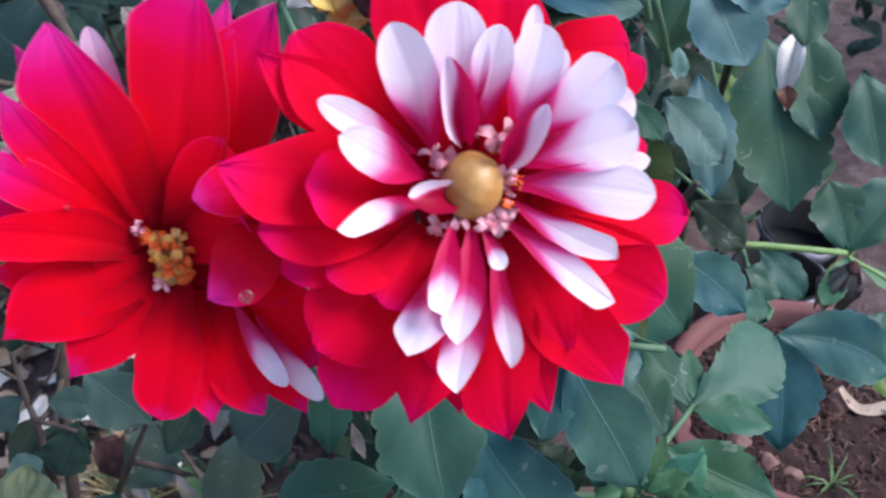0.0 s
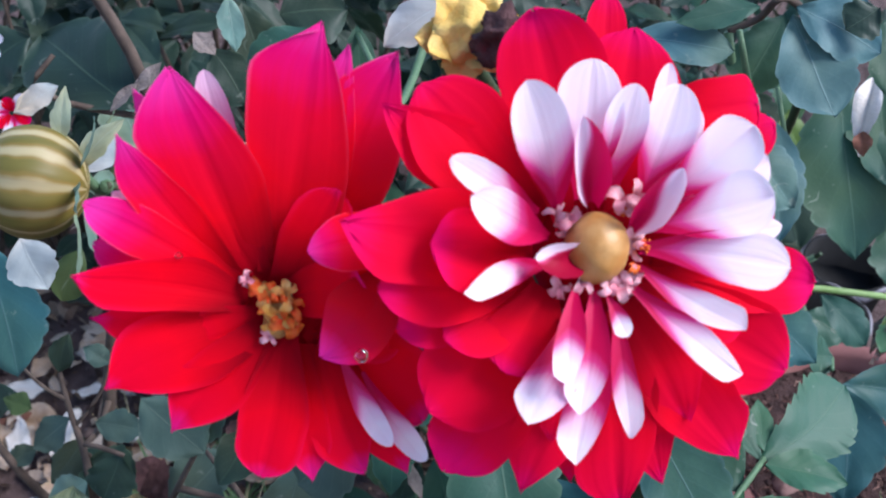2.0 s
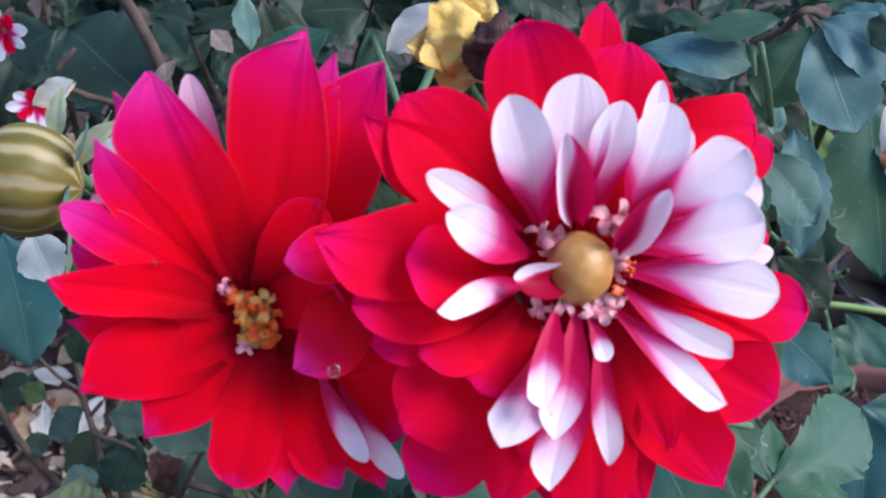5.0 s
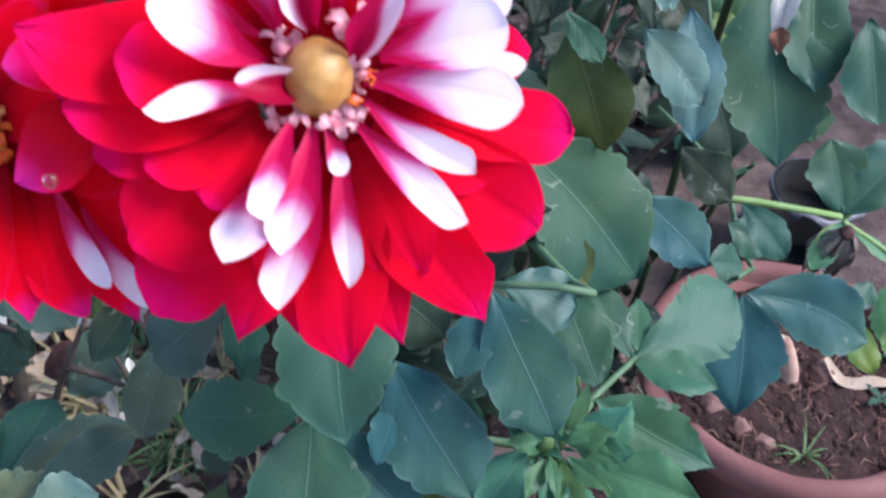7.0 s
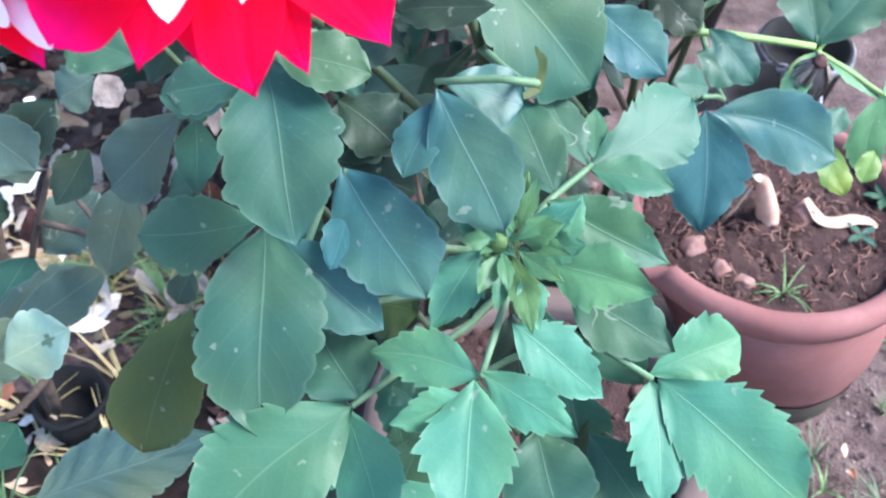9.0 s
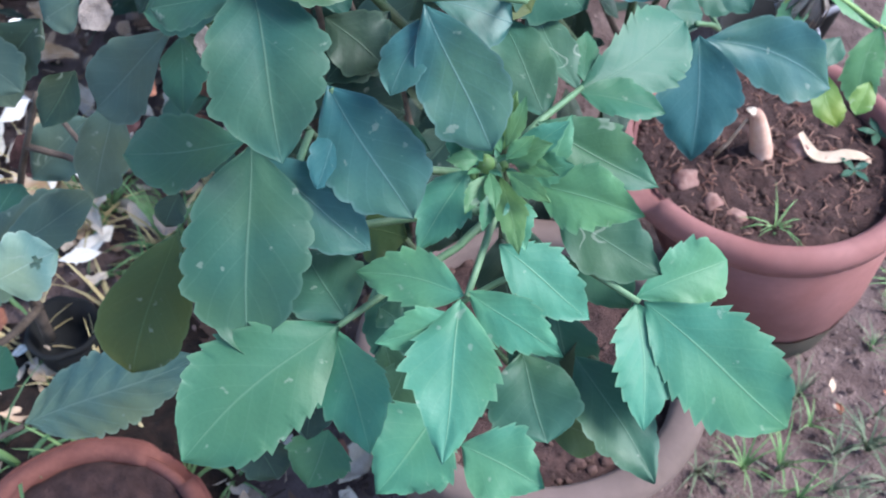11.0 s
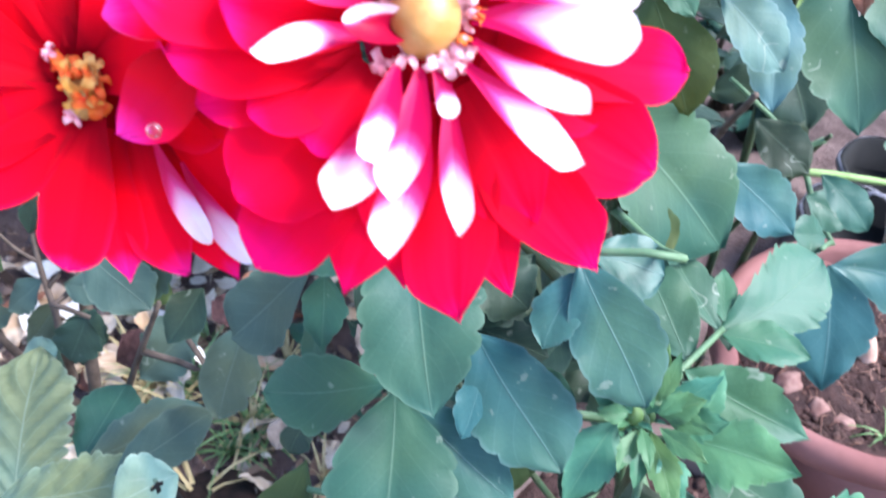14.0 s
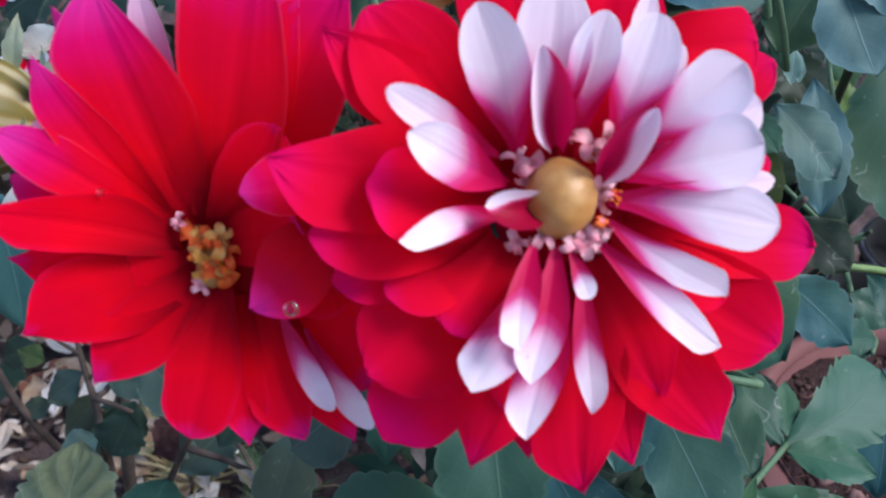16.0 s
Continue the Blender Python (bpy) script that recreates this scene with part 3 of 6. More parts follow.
tagged(part("twig", vs, fs, DRY), "thin dry twig stuck in the soil", "twig")


def strip(points, width, lift=(0, 0, 1)):
    """A thin curled band along points."""
    pts = [Vector(p) for p in points]
    vs, n = [], len(pts)
    for i, p in enumerate(pts):
        d = (pts[min(i + 1, n - 1)] - pts[max(i - 1, 0)]).normalized()
        s = d.cross(Vector(lift)).normalized()
        w = width * (0.35 + 0.65 * math.sin(math.pi * (i + 0.6) / (n + 0.2)))
        for k in (-1, -0.4, 0.4, 1):
            vs.append(p + s * w * k / 2 + Vector(lift) * (0.12 * w * k * k))
    return vs, grid(n, 4)


vs, fs = strip(curve_through([(0.360, 0.617, 0.229), (0.366, 0.609, 0.223), (0.373, 0.601, 0.219), (0.385, 0.598, 0.220), (0.399, 0.601, 0.222), (0.412, 0.602, 0.220), (0.420, 0.600, 0.217)]), 0.013)
tagged(part("dried_peel", vs, fs, plain("dried_cream", (0.40, 0.29, 0.21), (0.56, 0.43, 0.33), 60, 0.85)), "curled cream dried petal lying on the soil", "dried petal")


def tuft(x, y, z, n, size, seed, material=GRASS, spread_=0.7):
    rnd = random.Random(seed)
    vs, fs = [], []
    for i in range(n):
        q, e = rnd.uniform(0, 6.28), rnd.uniform(0.3, spread_ + 0.4)
        l = size * rnd.uniform(0.5, 1.1)
        w = size * 0.028
        o = len(vs)
        for k in range(5):
            s = k / 4
            r, h = l * s * math.sin(e * (0.5 + s)), l * s * math.cos(e * (0.5 + s))
            a, b = math.cos(q), math.sin(q)
            ww = w * (1 - s * 0.92)
            vs += [(r * a - b * ww, r * b + a * ww, h), (r * a, r * b, h - ww * 0.4), (r * a + b * ww, r * b - a * ww, h)]
        fs += [tuple(o + c for c in f) for f in grid(5, 3)]
    return part("grass_tuft", vs, fs, material, m=pose(x, y, z))


tagged(tuft(0.330, 0.522, 0.212, 15, 0.040, 3, GRASS, 1.0), "small green grass tuft sprouting in the clay pot", "grass")
rg = random.Random(21)
for i in range(190):
    gx_, gy_ = rg.uniform(0.22, 0.75), rg.uniform(0.18, 0.75)
    if math.hypot(gx_ - 0.329, gy_ - 0.601) < 0.12 or math.hypot(gx_ - 0.14, gy_ - 0.40) < 0.15:
        continue
    tagged(tuft(gx_, gy_, -0.004, rg.randint(6, 14), rg.uniform(0.02, 0.065), i, rg.choice((GRASS, DULL_GRASS, DULL_GRASS))), "sparse tuft of thin grass in the earth", "grass", "grass tufts")
for i in range(16):
    tagged(tuft(rg.uniform(-0.4, 0.0), rg.uniform(0.42, 0.8), -0.004, rg.randint(8, 16), rg.uniform(0.05, 0.10), 50 + i, rg.choice((STRAW, STRAW, GRASS)), 1.1), "dry yellowish tuft of straw on the earth", "grass", "straw tufts")


for i in range(14):
    tagged(tuft(rg.uniform(-0.37, -0.18), rg.uniform(0.54, 0.74), -0.004, rg.randint(10, 20), rg.uniform(0.06, 0.11), 80 + i, rg.choice((STRAW, STRAW, GRASS)), 1.2), "yellow tuft of dry grass on the earth", "grass", "straw tufts")


def seedling(x, y, z, size, n, seed):
    th = new("seedling")
    th.location = (x, y, z)
    tagged(th, "tiny green seedling with oval leaves", "seedling")
    vs, fs = tube([(0, 0, -0.003), (0, 0, size * 0.5)], [0.001, 0.0008], 6)
    part("stem", vs, fs, STEM_LIME, th)
    for i in range(n):
        vs, fs, uvs = blade(size, size * 0.4, 3, 0.2, 0.15, 0.02, seed + i)
        part("leaflet", vs, fs, TEAL, th, uvs=uvs, m=pose(0, 0, size * 0.5, 12, 0, 360 * i / n + seed * 17))


seedling(0.402, 0.585, 0.213, 0.016, 4, 2)
seedling(0.43, 0.63, 0.213, 0.018, 5, 5)


# ---- fallen leaves and petals ----
def flakes(name, x0, x1, y0, y1, n, size, seed, label, avoid=(), material=None):
    """Crumbled leaf litter: small bent bits and straws, past counting."""
    rnd = random.Random(seed)
    vs, fs = [], []
    for i in range(n):
        x, y = rnd.uniform(x0, x1), rnd.uniform(y0, y1)
        if any(math.hypot(x - p, y - q) < r for p, q, r in avoid):
            continue
        l = size * rnd.uniform(0.3, 1.0) ** 1.6
        w = l * (rnd.uniform(0.3, 0.8) if rnd.random() < 0.6 else 0.08)
        m = pose(x, y, rnd.uniform(0.0, 0.014), rnd.uniform(-40, 40), rnd.uniform(-40, 40), rnd.uniform(0, 360))
        k = rnd.uniform(-0.4, 0.4) * l
        o = len(vs)
        for a, b, c in ((-l, 0, k), (-l * 0.4, -w, 0), (-l * 0.3, w * 0.8, 0), (l * 0.4, -w * 0.7, k * 0.3), (l * 0.5, w, k * 0.2), (l, 0.1 * w, k)):
            vs.append(tuple(m @ Vector((a / 2, b / 2, c / 2))))
        fs += [(o, o + 1, o + 2), (o + 1, o + 3, o + 4, o + 2), (o + 3, o + 5, o + 4)]
    tagged(part(name, vs, fs, material or LITTER, smooth=False), label, "leaf litter", kind="stuff")


NO_LITTER = ((0.329, 0.601, 0.10), (0.14, 0.40, 0.12), (-0.193, 0.275, 0.1), (-0.27, 0.42, 0.13))
flakes("leaf_litter", -0.95, 0.15, 0.15, 1.5, 5200, 0.030, 1, "crumbled brown and pale leaf litter on the earth", NO_LITTER)
flakes("leaf_litter", 0.1, 0.9, 0.1, 1.1, 1300, 0.012, 2, "fine bits of straw and leaf on the earth", NO_LITTER, FINE_LITTER)

def litter(x, y, z, size, seed, material, label, tilt=25):
    rnd = random.Random(seed)
    vs, fs, uvs = blade(size, size * rnd.uniform(0.35, 0.6), 4, rnd.uniform(-0.4, 0.4), rnd.uniform(0.2, 0.9), 0.12, seed)
    ob = part("dry_leaf", vs, fs, material, uvs=uvs, m=pose(x, y, z + 0.006, rnd.uniform(-tilt, tilt), rnd.uniform(-tilt, tilt), rnd.uniform(0, 360)))
    tagged(ob, label, "dry leaf", "fallen leaves")


rl = random.Random(77)
for i in range(170):
    u = rl.random()
    if u < 0.85:
        x, y = rl.uniform(-0.85, 0.05), rl.uniform(0.3, 1.35)
    else:
        x, y = rl.uniform(0.15, 0.75), rl.uniform(0.2, 0.6)
        if math.hypot(x - 0.329, y - 0.601) < 0.14 or math.hypot(x - 0.14, y - 0.40) < 0.16:
            continue
    mat, lab = rl.choice(((DRY, "curled tan dead leaf on the earth"), (DRY_PALE if rl.random() < 0.5 else DRY, "bleached dead leaf on the earth"), (DRY_RED, "russet dead leaf on the earth"), (DRY, "curled tan dead leaf on the earth")))
    s = rl.uniform(0.025, 0.07) if x < 0.1 else rl.uniform(0.010, 0.022)
    if x > 0.1 and mat is DRY_PALE:
        mat, lab = DRY_RED, "russet dead leaf on the earth"
    litter(x, y, rl.uniform(0, 0.012), s, 300 + i, mat, lab)

for i in range(105):
    x, y = rl.gauss(-0.36, 0.13), rl.gauss(0.66, 0.16)
    mat, lab = rl.choice(((DRY_PALE, "bleached dead leaf on the earth"), (DRY_PALE, "bleached dead leaf on the earth"), (DRY, "curled tan dead leaf on the earth")))
    litter(x, y, rl.uniform(0.004, 0.02), rl.uniform(0.025, 0.06), 900 + i, mat, lab, 35)

# large leaves whose very pale colour stands in for sunlit spots
for i, (x, y, z, size) in enumerate(((-0.512, 0.822, 0.01, 0.06), (-0.53, 0.80, 0.015, 0.05), (-0.497, 0.755, 0.02, 0.065), (-0.52, 0.745, 0.02, 0.07), (-0.43, 0.76, 0.03, 0.06), (-0.378, 0.735, 0.03, 0.055), (-0.455, 0.865, 0.03, 0.075), (-0.424, 0.705, 0.02, 0.05), (-0.405, 0.80, 0.02, 0.05), (-0.36, 0.62, 0.02, 0.05), (-0.30, 0.58, 0.02, 0.06), (-0.33, 0.72, 0.02, 0.045), (-0.25, 0.70, 0.01, 0.05))):
    litter(x, y, z, size, 1500 + i, BLEACHED_SUNLIT if i % 3 else DRY, "large bleached dead leaf coloured as if sunlit" if i % 3 else "large tan dead leaf on the earth", 18)

# damp dark soil round the pots
vs = [(0, 0, 0.014)]
for i in range(1, 13):
    for k in range(48):
        q, r = 2 * math.pi * k / 48, 0.17 * i / 12
        a, b = r * math.cos(q) * (1 + 0.15 * math.sin(3 * q)), r * math.sin(q) * (1 + 0.12 * math.sin(5 * q + 1))
        vs.append((a, b, 0.014 * (1 - (i / 12) ** 4) + 0.006 * noise.noise((a * 60, b * 60, 3)) + 0.004 * noise.noise((a * 170, b * 170, 3)) - (0.02 if i == 12 else 0)))
fs = [(0, 1 + k, 1 + (k + 1) % 48) for k in range(48)]
fs += [(1 + (i - 1) * 48 + k, 1 + i * 48 + k, 1 + i * 48 + (k + 1) % 48, 1 + (i - 1) * 48 + (k + 1) % 48) for i in range(1, 12) for k in range(48)]
tagged(part("damp_soil", vs, fs, DAMP, m=pose(-0.25, 0.40, 0)), "damp dark soil heaped round the small pots", "soil", kind="stuff")
for i, (x, y, size) in enumerate(((-0.285, 0.367, 0.12), (-0.235, 0.375, 0.10), (-0.31, 0.385, 0.10), (-0.14, 0.36, 0.07), (-0.10, 0.37, 0.06))):
    tagged(tuft(x, y, 0.006, 9, size, 140 + i, GRASS, 0.8), "fresh green grass tuft beside the sunken pot", "grass", "grass tufts")
litter(-0.331, 0.473, 0.012, 0.026, 1600, BLEACHED_SUNLIT, "small white dried petal on the dark soil")
# sunken clay pot and the black nursery pot of the shrub
pot("flower_pot", -0.193, 0.275, 0.062, 0.102, 0.09, "old red clay pot sunk into the earth", DARK_CLAY, 0.05, 4, "clay pots", 60)
nursery = new("nursery_pot")
nursery.location = (-0.275, 0.485, 0)
tagged(nursery, "soft black plastic nursery pot on the earth", "nursery pot")
vs, fs = lathe([(0.0, 0.004), (0.026, 0.003), (0.033, 0.054), (0.030, 0.056), (0.027, 0.024), (0.0, 0.022)], 40, 0.04)
part("body", vs, fs, BLACK, nursery)
vs, fs = lathe([(0.031, 0.050), (0.0345, 0.051), (0.0345, 0.056), (0.031, 0.056)], 40, 0.04)
part("rim", vs, fs, BLACK, nursery)
for i, (x, y) in enumerate(((0.462, 1.008), (0.405, 0.915), (0.36, 1.19))):
    vs, fs = lathe([(0.0, 0.004), (0.04, 0.003), (0.052, 0.09), (0.056, 0.092), (0.056, 0.102), (0.051, 0.102), (0.048, 0.06), (0.0, 0.058)], 40, 0.03)
    th = new("nursery_pot")
    th.location = (x, y, 0)
    tagged(th, "black plastic nursery pot standing far back", "nursery pot", "black pots")
    part("body", vs, fs, BLACK, th)
    vs, fs = lathe([(0.055, 0.090), (0.059, 0.091), (0.059, 0.100), (0.056, 0.101)], 40, 0.03)
    part("rim", [(a, b, c + 0.006 * noise.noise((a * 30, b * 30, i))) for a, b, c in vs], fs, PALE_FILM, th, "pale folded-over rim")

# ---- plants ----
SPINES = {}


def plant(name, label, category="plant"):
    th = new(name)
    tagged(th, label, category)
    SPINES[name] = []
    return th


def spine(pl, pts, r0, r1, material=None):
    """A main stem through a few points, smoothed."""
    out = curve_through(pts)
    SPINES[pl.name] += out
    return stem(pl, out, r0, r1, material)


def leaf(pl, start, joint):
    """A leaf stalk from the plant's nearest stem by way of start to its joint; the leaflets hang under it."""
    a, b = Vector(start), Vector(joint)
    near = min(SPINES[pl.name], key=lambda p: (p - a).length + (0.6 * max(0, p.z - a.z + 0.02)))
    m1 = near.lerp(a, 0.5) + Vector((0, 0.006, -0.008))
    pts = [near, near.lerp(m1, 0.5), m1, m1.lerp(a, 0.5) + Vector((0, 0, -0.002)), a, a.lerp(b, 0.35) + Vector((0, 0, 0.002)), a.lerp(b, 0.7) + Vector((0, 0, 0.001)), b]
    vs, fs = tube(pts, [(0.0034 if pl.name == "pot_plant" else 0.0024) - 0.0009 * i / 7 for i in range(8)])
    return part("leaf", vs, fs, STEM_LIME if pl.name == "pot_plant" else TWIG if pl.name == "shrub" else PETIOLE, pl)


def settle(pl, base):
    """Sets the plant's foot, without moving what it carries."""
    pl.location = base
    for ob in pl.children:
        ob.matrix_basis = Matrix.Translation(-Vector(base)) @ ob.matrix_basis


dahlia = plant("dahlia", "tall dahlia with two red and white blooms", "dahlia")
spine(dahlia, [(0.13, 0.385, 0.17), (0.11, 0.37, 0.32), (0.10, 0.375, 0.45), (0.065, 0.36, 0.60), (0.018, 0.24, 0.715)], 0.0032, 0.0020)
spine(dahlia, [(0.10, 0.375, 0.45), (0.02, 0.37, 0.55), (-0.04, 0.33, 0.63), (-0.066, 0.24, 0.70)], 0.0027, 0.0020)
spine(dahlia, [(0.11, 0.37, 0.32), (0.105, 0.33, 0.42), (0.093, 0.297, 0.50)], 0.0035, 0.0022)
spine(dahlia, [(0.12, 0.375, 0.22), (0.05, 0.38, 0.34), (-0.02, 0.40, 0.43), (-0.09, 0.41, 0.52), (-0.125, 0.37, 0.63), (-0.140, 0.285, 0.70)], 0.0024, 0.0015)
spine(dahlia, [(0.065, 0.36, 0.60), (0.0, 0.345, 0.69), (-0.024, 0.30, 0.75)], 0.003, 0.002)

shrub = plant("shrub", "straggly garden shrub with ribbed grey-green leaves", "shrub")
spine(shrub, [(-0.285, 0.475, 0.05), (-0.27, 0.47, 0.25), (-0.25, 0.50, 0.42), (-0.215, 0.545, 0.56), (-0.262, 0.575, 0.66), (-0.30, 0.60, 0.73)], 0.0055, 0.003, TWIG)
spine(shrub, [(-0.28, 0.47, 0.12), (-0.22, 0.42, 0.30), (-0.17, 0.41, 0.42)], 0.004, 0.0015, TWIG)
spine(shrub, [(-0.27, 0.47, 0.2), (-0.33, 0.46, 0.34), (-0.37, 0.50, 0.5)], 0.004, 0.0015, TWIG)
spine(shrub, [(-0.28, 0.475, 0.1), (-0.24, 0.36, 0.22), (-0.22, 0.30, 0.33)], 0.004, 0.0015, TWIG)

back_dahlia = plant("leafy_dahlia", "second dahlia, leafy and out of bloom", "dahlia")
spine(back_dahlia, [(0.20, 0.72, 0.0), (0.21, 0.69, 0.25), (0.20, 0.64, 0.45), (0.19, 0.58, 0.62), (0.17, 0.53, 0.73)], 0.004, 0.0025)
spine(back_dahlia, [(0.21, 0.69, 0.25), (0.235, 0.65, 0.36), (0.245, 0.61, 0.43)], 0.0026, 0.0016)
spine(back_dahlia, [(0.20, 0.70, 0.20), (0.05, 0.62, 0.45), (-0.03, 0.5, 0.62), (-0.05, 0.44, 0.74)], 0.005, 0.002)
spine(back_dahlia, [(0.21, 0.69, 0.25), (0.16, 0.60, 0.40), (0.165, 0.52, 0.52)], 0.003, 0.002, TWIG)

spine(back_dahlia, [(0.19, 0.58, 0.62), (0.127, 0.471, 0.693), (0.115, 0.469, 0.683), (0.102, 0.469, 0.675)], 0.0022, 0.0016, TWIG)

pot_plant = plant("pot_plant", "leggy young plant with lime stalks and fresh leaves", "plant")
spine(pot_plant, [(0.24, 0.76, 0.0), (0.235, 0.70, 0.2), (0.235, 0.645, 0.35), (0.23, 0.60, 0.42)], 0.0035, 0.0025, STEM)

lf = leaf(dahlia, (0.101, 0.291, 0.495), (0.087, 0.232, 0.492))
leaflet(lf, (0.085, 0.231, 0.491), (0.081, 0.167, 0.470), 0.040, 0, GREEN, "lance")
leaflet(lf, (0.086, 0.233, 0.492), (0.037, 0.247, 0.486), 0.025, 10, GREEN, "ovate", 0.03)
leaflet(lf, (0.083, 0.225, 0.487), (0.051, 0.212, 0.482), 0.020, -10, GREEN, "lance")
leaflet(lf, (0.087, 0.234, 0.494), (0.128, 0.212, 0.480), 0.024, 5, GREEN, "lance")
leaflet(lf, (0.099, 0.259, 0.494), (0.143, 0.243, 0.466), 0.029, -10, GREEN, "ovate")
lf = leaf(dahlia, (0.075, 0.272, 0.467), (0.030, 0.229, 0.465))
leaflet(lf, (0.032, 0.231, 0.467), (-0.026, 0.170, 0.451), 0.053, 0, MID, "blunt", 0.03)
leaflet(lf, (0.030, 0.231, 0.464), (0.050, 0.186, 0.435), 0.034, 10, GREEN, "ovate")
leaflet(lf, (0.035, 0.235, 0.464), (0.012, 0.265, 0.476), 0.038, 0, TEAL, "ovate")
leaflet(lf, (0.022, 0.224, 0.454), (0.020, 0.198, 0.420), 0.021, 0, DARK, "blunt")
lf = leaf(dahlia, (0.127, 0.276, 0.468), (0.165, 0.259, 0.460))
leaflet(lf, (0.167, 0.259, 0.460), (0.233, 0.212, 0.438), 0.050, 0, GREEN, "blunt")
leaflet(lf, (0.164, 0.260, 0.458), (0.172, 0.208, 0.436), 0.032, -12, GREEN, "ovate")
leaflet(lf, (0.163, 0.262, 0.459), (0.206, 0.280, 0.469), 0.032, 8, GREEN, "fan")
leaflet(lf, (0.141, 0.250, 0.426), (0.178, 0.195, 0.412), 0.036, -15, TEAL, "ovate")
leaflet(lf, (0.183, 0.246, 0.416), (0.207, 0.243, 0.419), 0.019, 0, TEAL, "blunt")
lf = leaf(dahlia, (0.105, 0.307, 0.508), (0.135, 0.350, 0.504))
leaflet(lf, (0.133, 0.349, 0.503), (0.189, 0.396, 0.513), 0.040, 5, MID, "fan", 0.04)
leaflet(lf, (0.134, 0.345, 0.506), (0.174, 0.338, 0.505), 0.025, -25, MID, "ovate")
leaflet(lf, (0.136, 0.354, 0.504), (0.137, 0.384, 0.512), 0.014, 5, MID, "ovate")
leaflet(lf, (0.133, 0.349, 0.503), (0.111, 0.399, 0.519), 0.023, 15, TEAL, "ovate", -0.05)
leaflet(lf, (0.119, 0.327, 0.504), (0.094, 0.374, 0.526), 0.030, 0, TEAL, "egg")
lf = leaf(dahlia, (0.096, 0.291, 0.502), (0.113, 0.314, 0.513))
leaflet(lf, (0.113, 0.314, 0.514), (0.170, 0.296, 0.496), 0.034, 0, MID, "lance")
lf = leaf(dahlia, (0.098, 0.288, 0.505), (0.094, 0.290, 0.514))
leaflet(lf, (0.098, 0.290, 0.520), (0.102, 0.302, 0.543), 0.011, 0, SPROUT, "lance")
leaflet(lf, (0.100, 0.287, 0.517), (0.125, 0.294, 0.535), 0.014, 10, GREEN, "lance")
leaflet(lf, (0.084, 0.286, 0.511), (0.064, 0.255, 0.491), 0.025, 0, GREEN, "lance")
leaflet(lf, (0.067, 0.295, 0.512), (0.039, 0.299, 0.516), 0.018, 0, TEAL, "lance")
leaflet(lf, (0.098, 0.281, 0.513), (0.107, 0.245, 0.508), 0.014, 5, SPROUT, "lance")
leaflet(lf, (0.108, 0.284, 0.514), (0.128, 0.280, 0.524), 0.015, 0, GREEN, "lance")
leaflet(lf, (0.090, 0.286, 0.517), (0.080, 0.286, 0.530), 0.008, 0, GREEN, "lance")
lf = leaf(dahlia, (0.102, 0.315, 0.580), (0.061, 0.321, 0.573))
leaflet(lf, (0.062, 0.319, 0.572), (0.092, 0.272, 0.538), 0.037, 0, BLUE, "blunt")
leaflet(lf, (0.066, 0.320, 0.566), (0.050, 0.290, 0.548), 0.021, 10, BLUE, "blunt", 0.05)
leaflet(lf, (0.064, 0.325, 0.570), (0.099, 0.325, 0.562), 0.027, -10, BLUE, "fan")
lf = leaf(dahlia, (0.043, 0.290, 0.509), (0.023, 0.305, 0.535))
leaflet(lf, (0.022, 0.306, 0.536), (0.061, 0.258, 0.508), 0.043, 5, BLUE, "egg")
leaflet(lf, (0.029, 0.296, 0.528), (0.020, 0.269, 0.511), 0.015, 0, BLUE, "blunt")
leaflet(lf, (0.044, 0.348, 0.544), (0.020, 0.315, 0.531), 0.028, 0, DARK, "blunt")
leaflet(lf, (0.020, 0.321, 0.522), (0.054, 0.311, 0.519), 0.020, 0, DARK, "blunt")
lf = leaf(dahlia, (0.012, 0.278, 0.474), (-0.013, 0.290, 0.511))
leaflet(lf, (-0.010, 0.324, 0.578), (0.010, 0.257, 0.542), 0.049, 0, TEAL, "egg")
leaflet(lf, (-0.014, 0.292, 0.512), (-0.071, 0.288, 0.505), 0.034, 5, TEAL, "blunt", -0.02)
leaflet(lf, (-0.011, 0.288, 0.516), (-0.004, 0.210, 0.470), 0.055, 0, TEAL, "egg")
leaflet(lf, (-0.008, 0.285, 0.511), (0.044, 0.254, 0.492), 0.030, -5, BLUE, "blunt")
lf = leaf(dahlia, (-0.018, 0.340, 0.540), (-0.051, 0.344, 0.531))
leaflet(lf, (-0.056, 0.346, 0.527), (-0.097, 0.327, 0.492), 0.038, 0, GREY, "fan")
leaflet(lf, (-0.050, 0.341, 0.529), (-0.048, 0.313, 0.506), 0.021, 0, TEAL, "ovate")
leaflet(lf, (-0.021, 0.340, 0.553), (-0.066, 0.340, 0.541), 0.025, 0, TEAL, "blunt")
leaflet(lf, (-0.100, 0.360, 0.468), (-0.111, 0.326, 0.427), 0.035, 10, GREY, "blunt")
leaflet(lf, (-0.148, 0.403, 0.480), (-0.170, 0.378, 0.460), 0.033, 0, DARK, "egg")
leaflet(lf, (-0.128, 0.414, 0.488), (-0.148, 0.403, 0.480), 0.027, 0, GREY, "blunt")
leaflet(lf, (-0.132, 0.391, 0.456), (-0.149, 0.366, 0.436), 0.025, 0, DARK, "ovate")
leaflet(lf, (0.014, 0.348, 0.545), (0.027, 0.353, 0.549), 0.015, 0, TEAL, "blunt")
lf = leaf(dahlia, (0.109, 0.297, 0.486), (0.124, 0.297, 0.499))
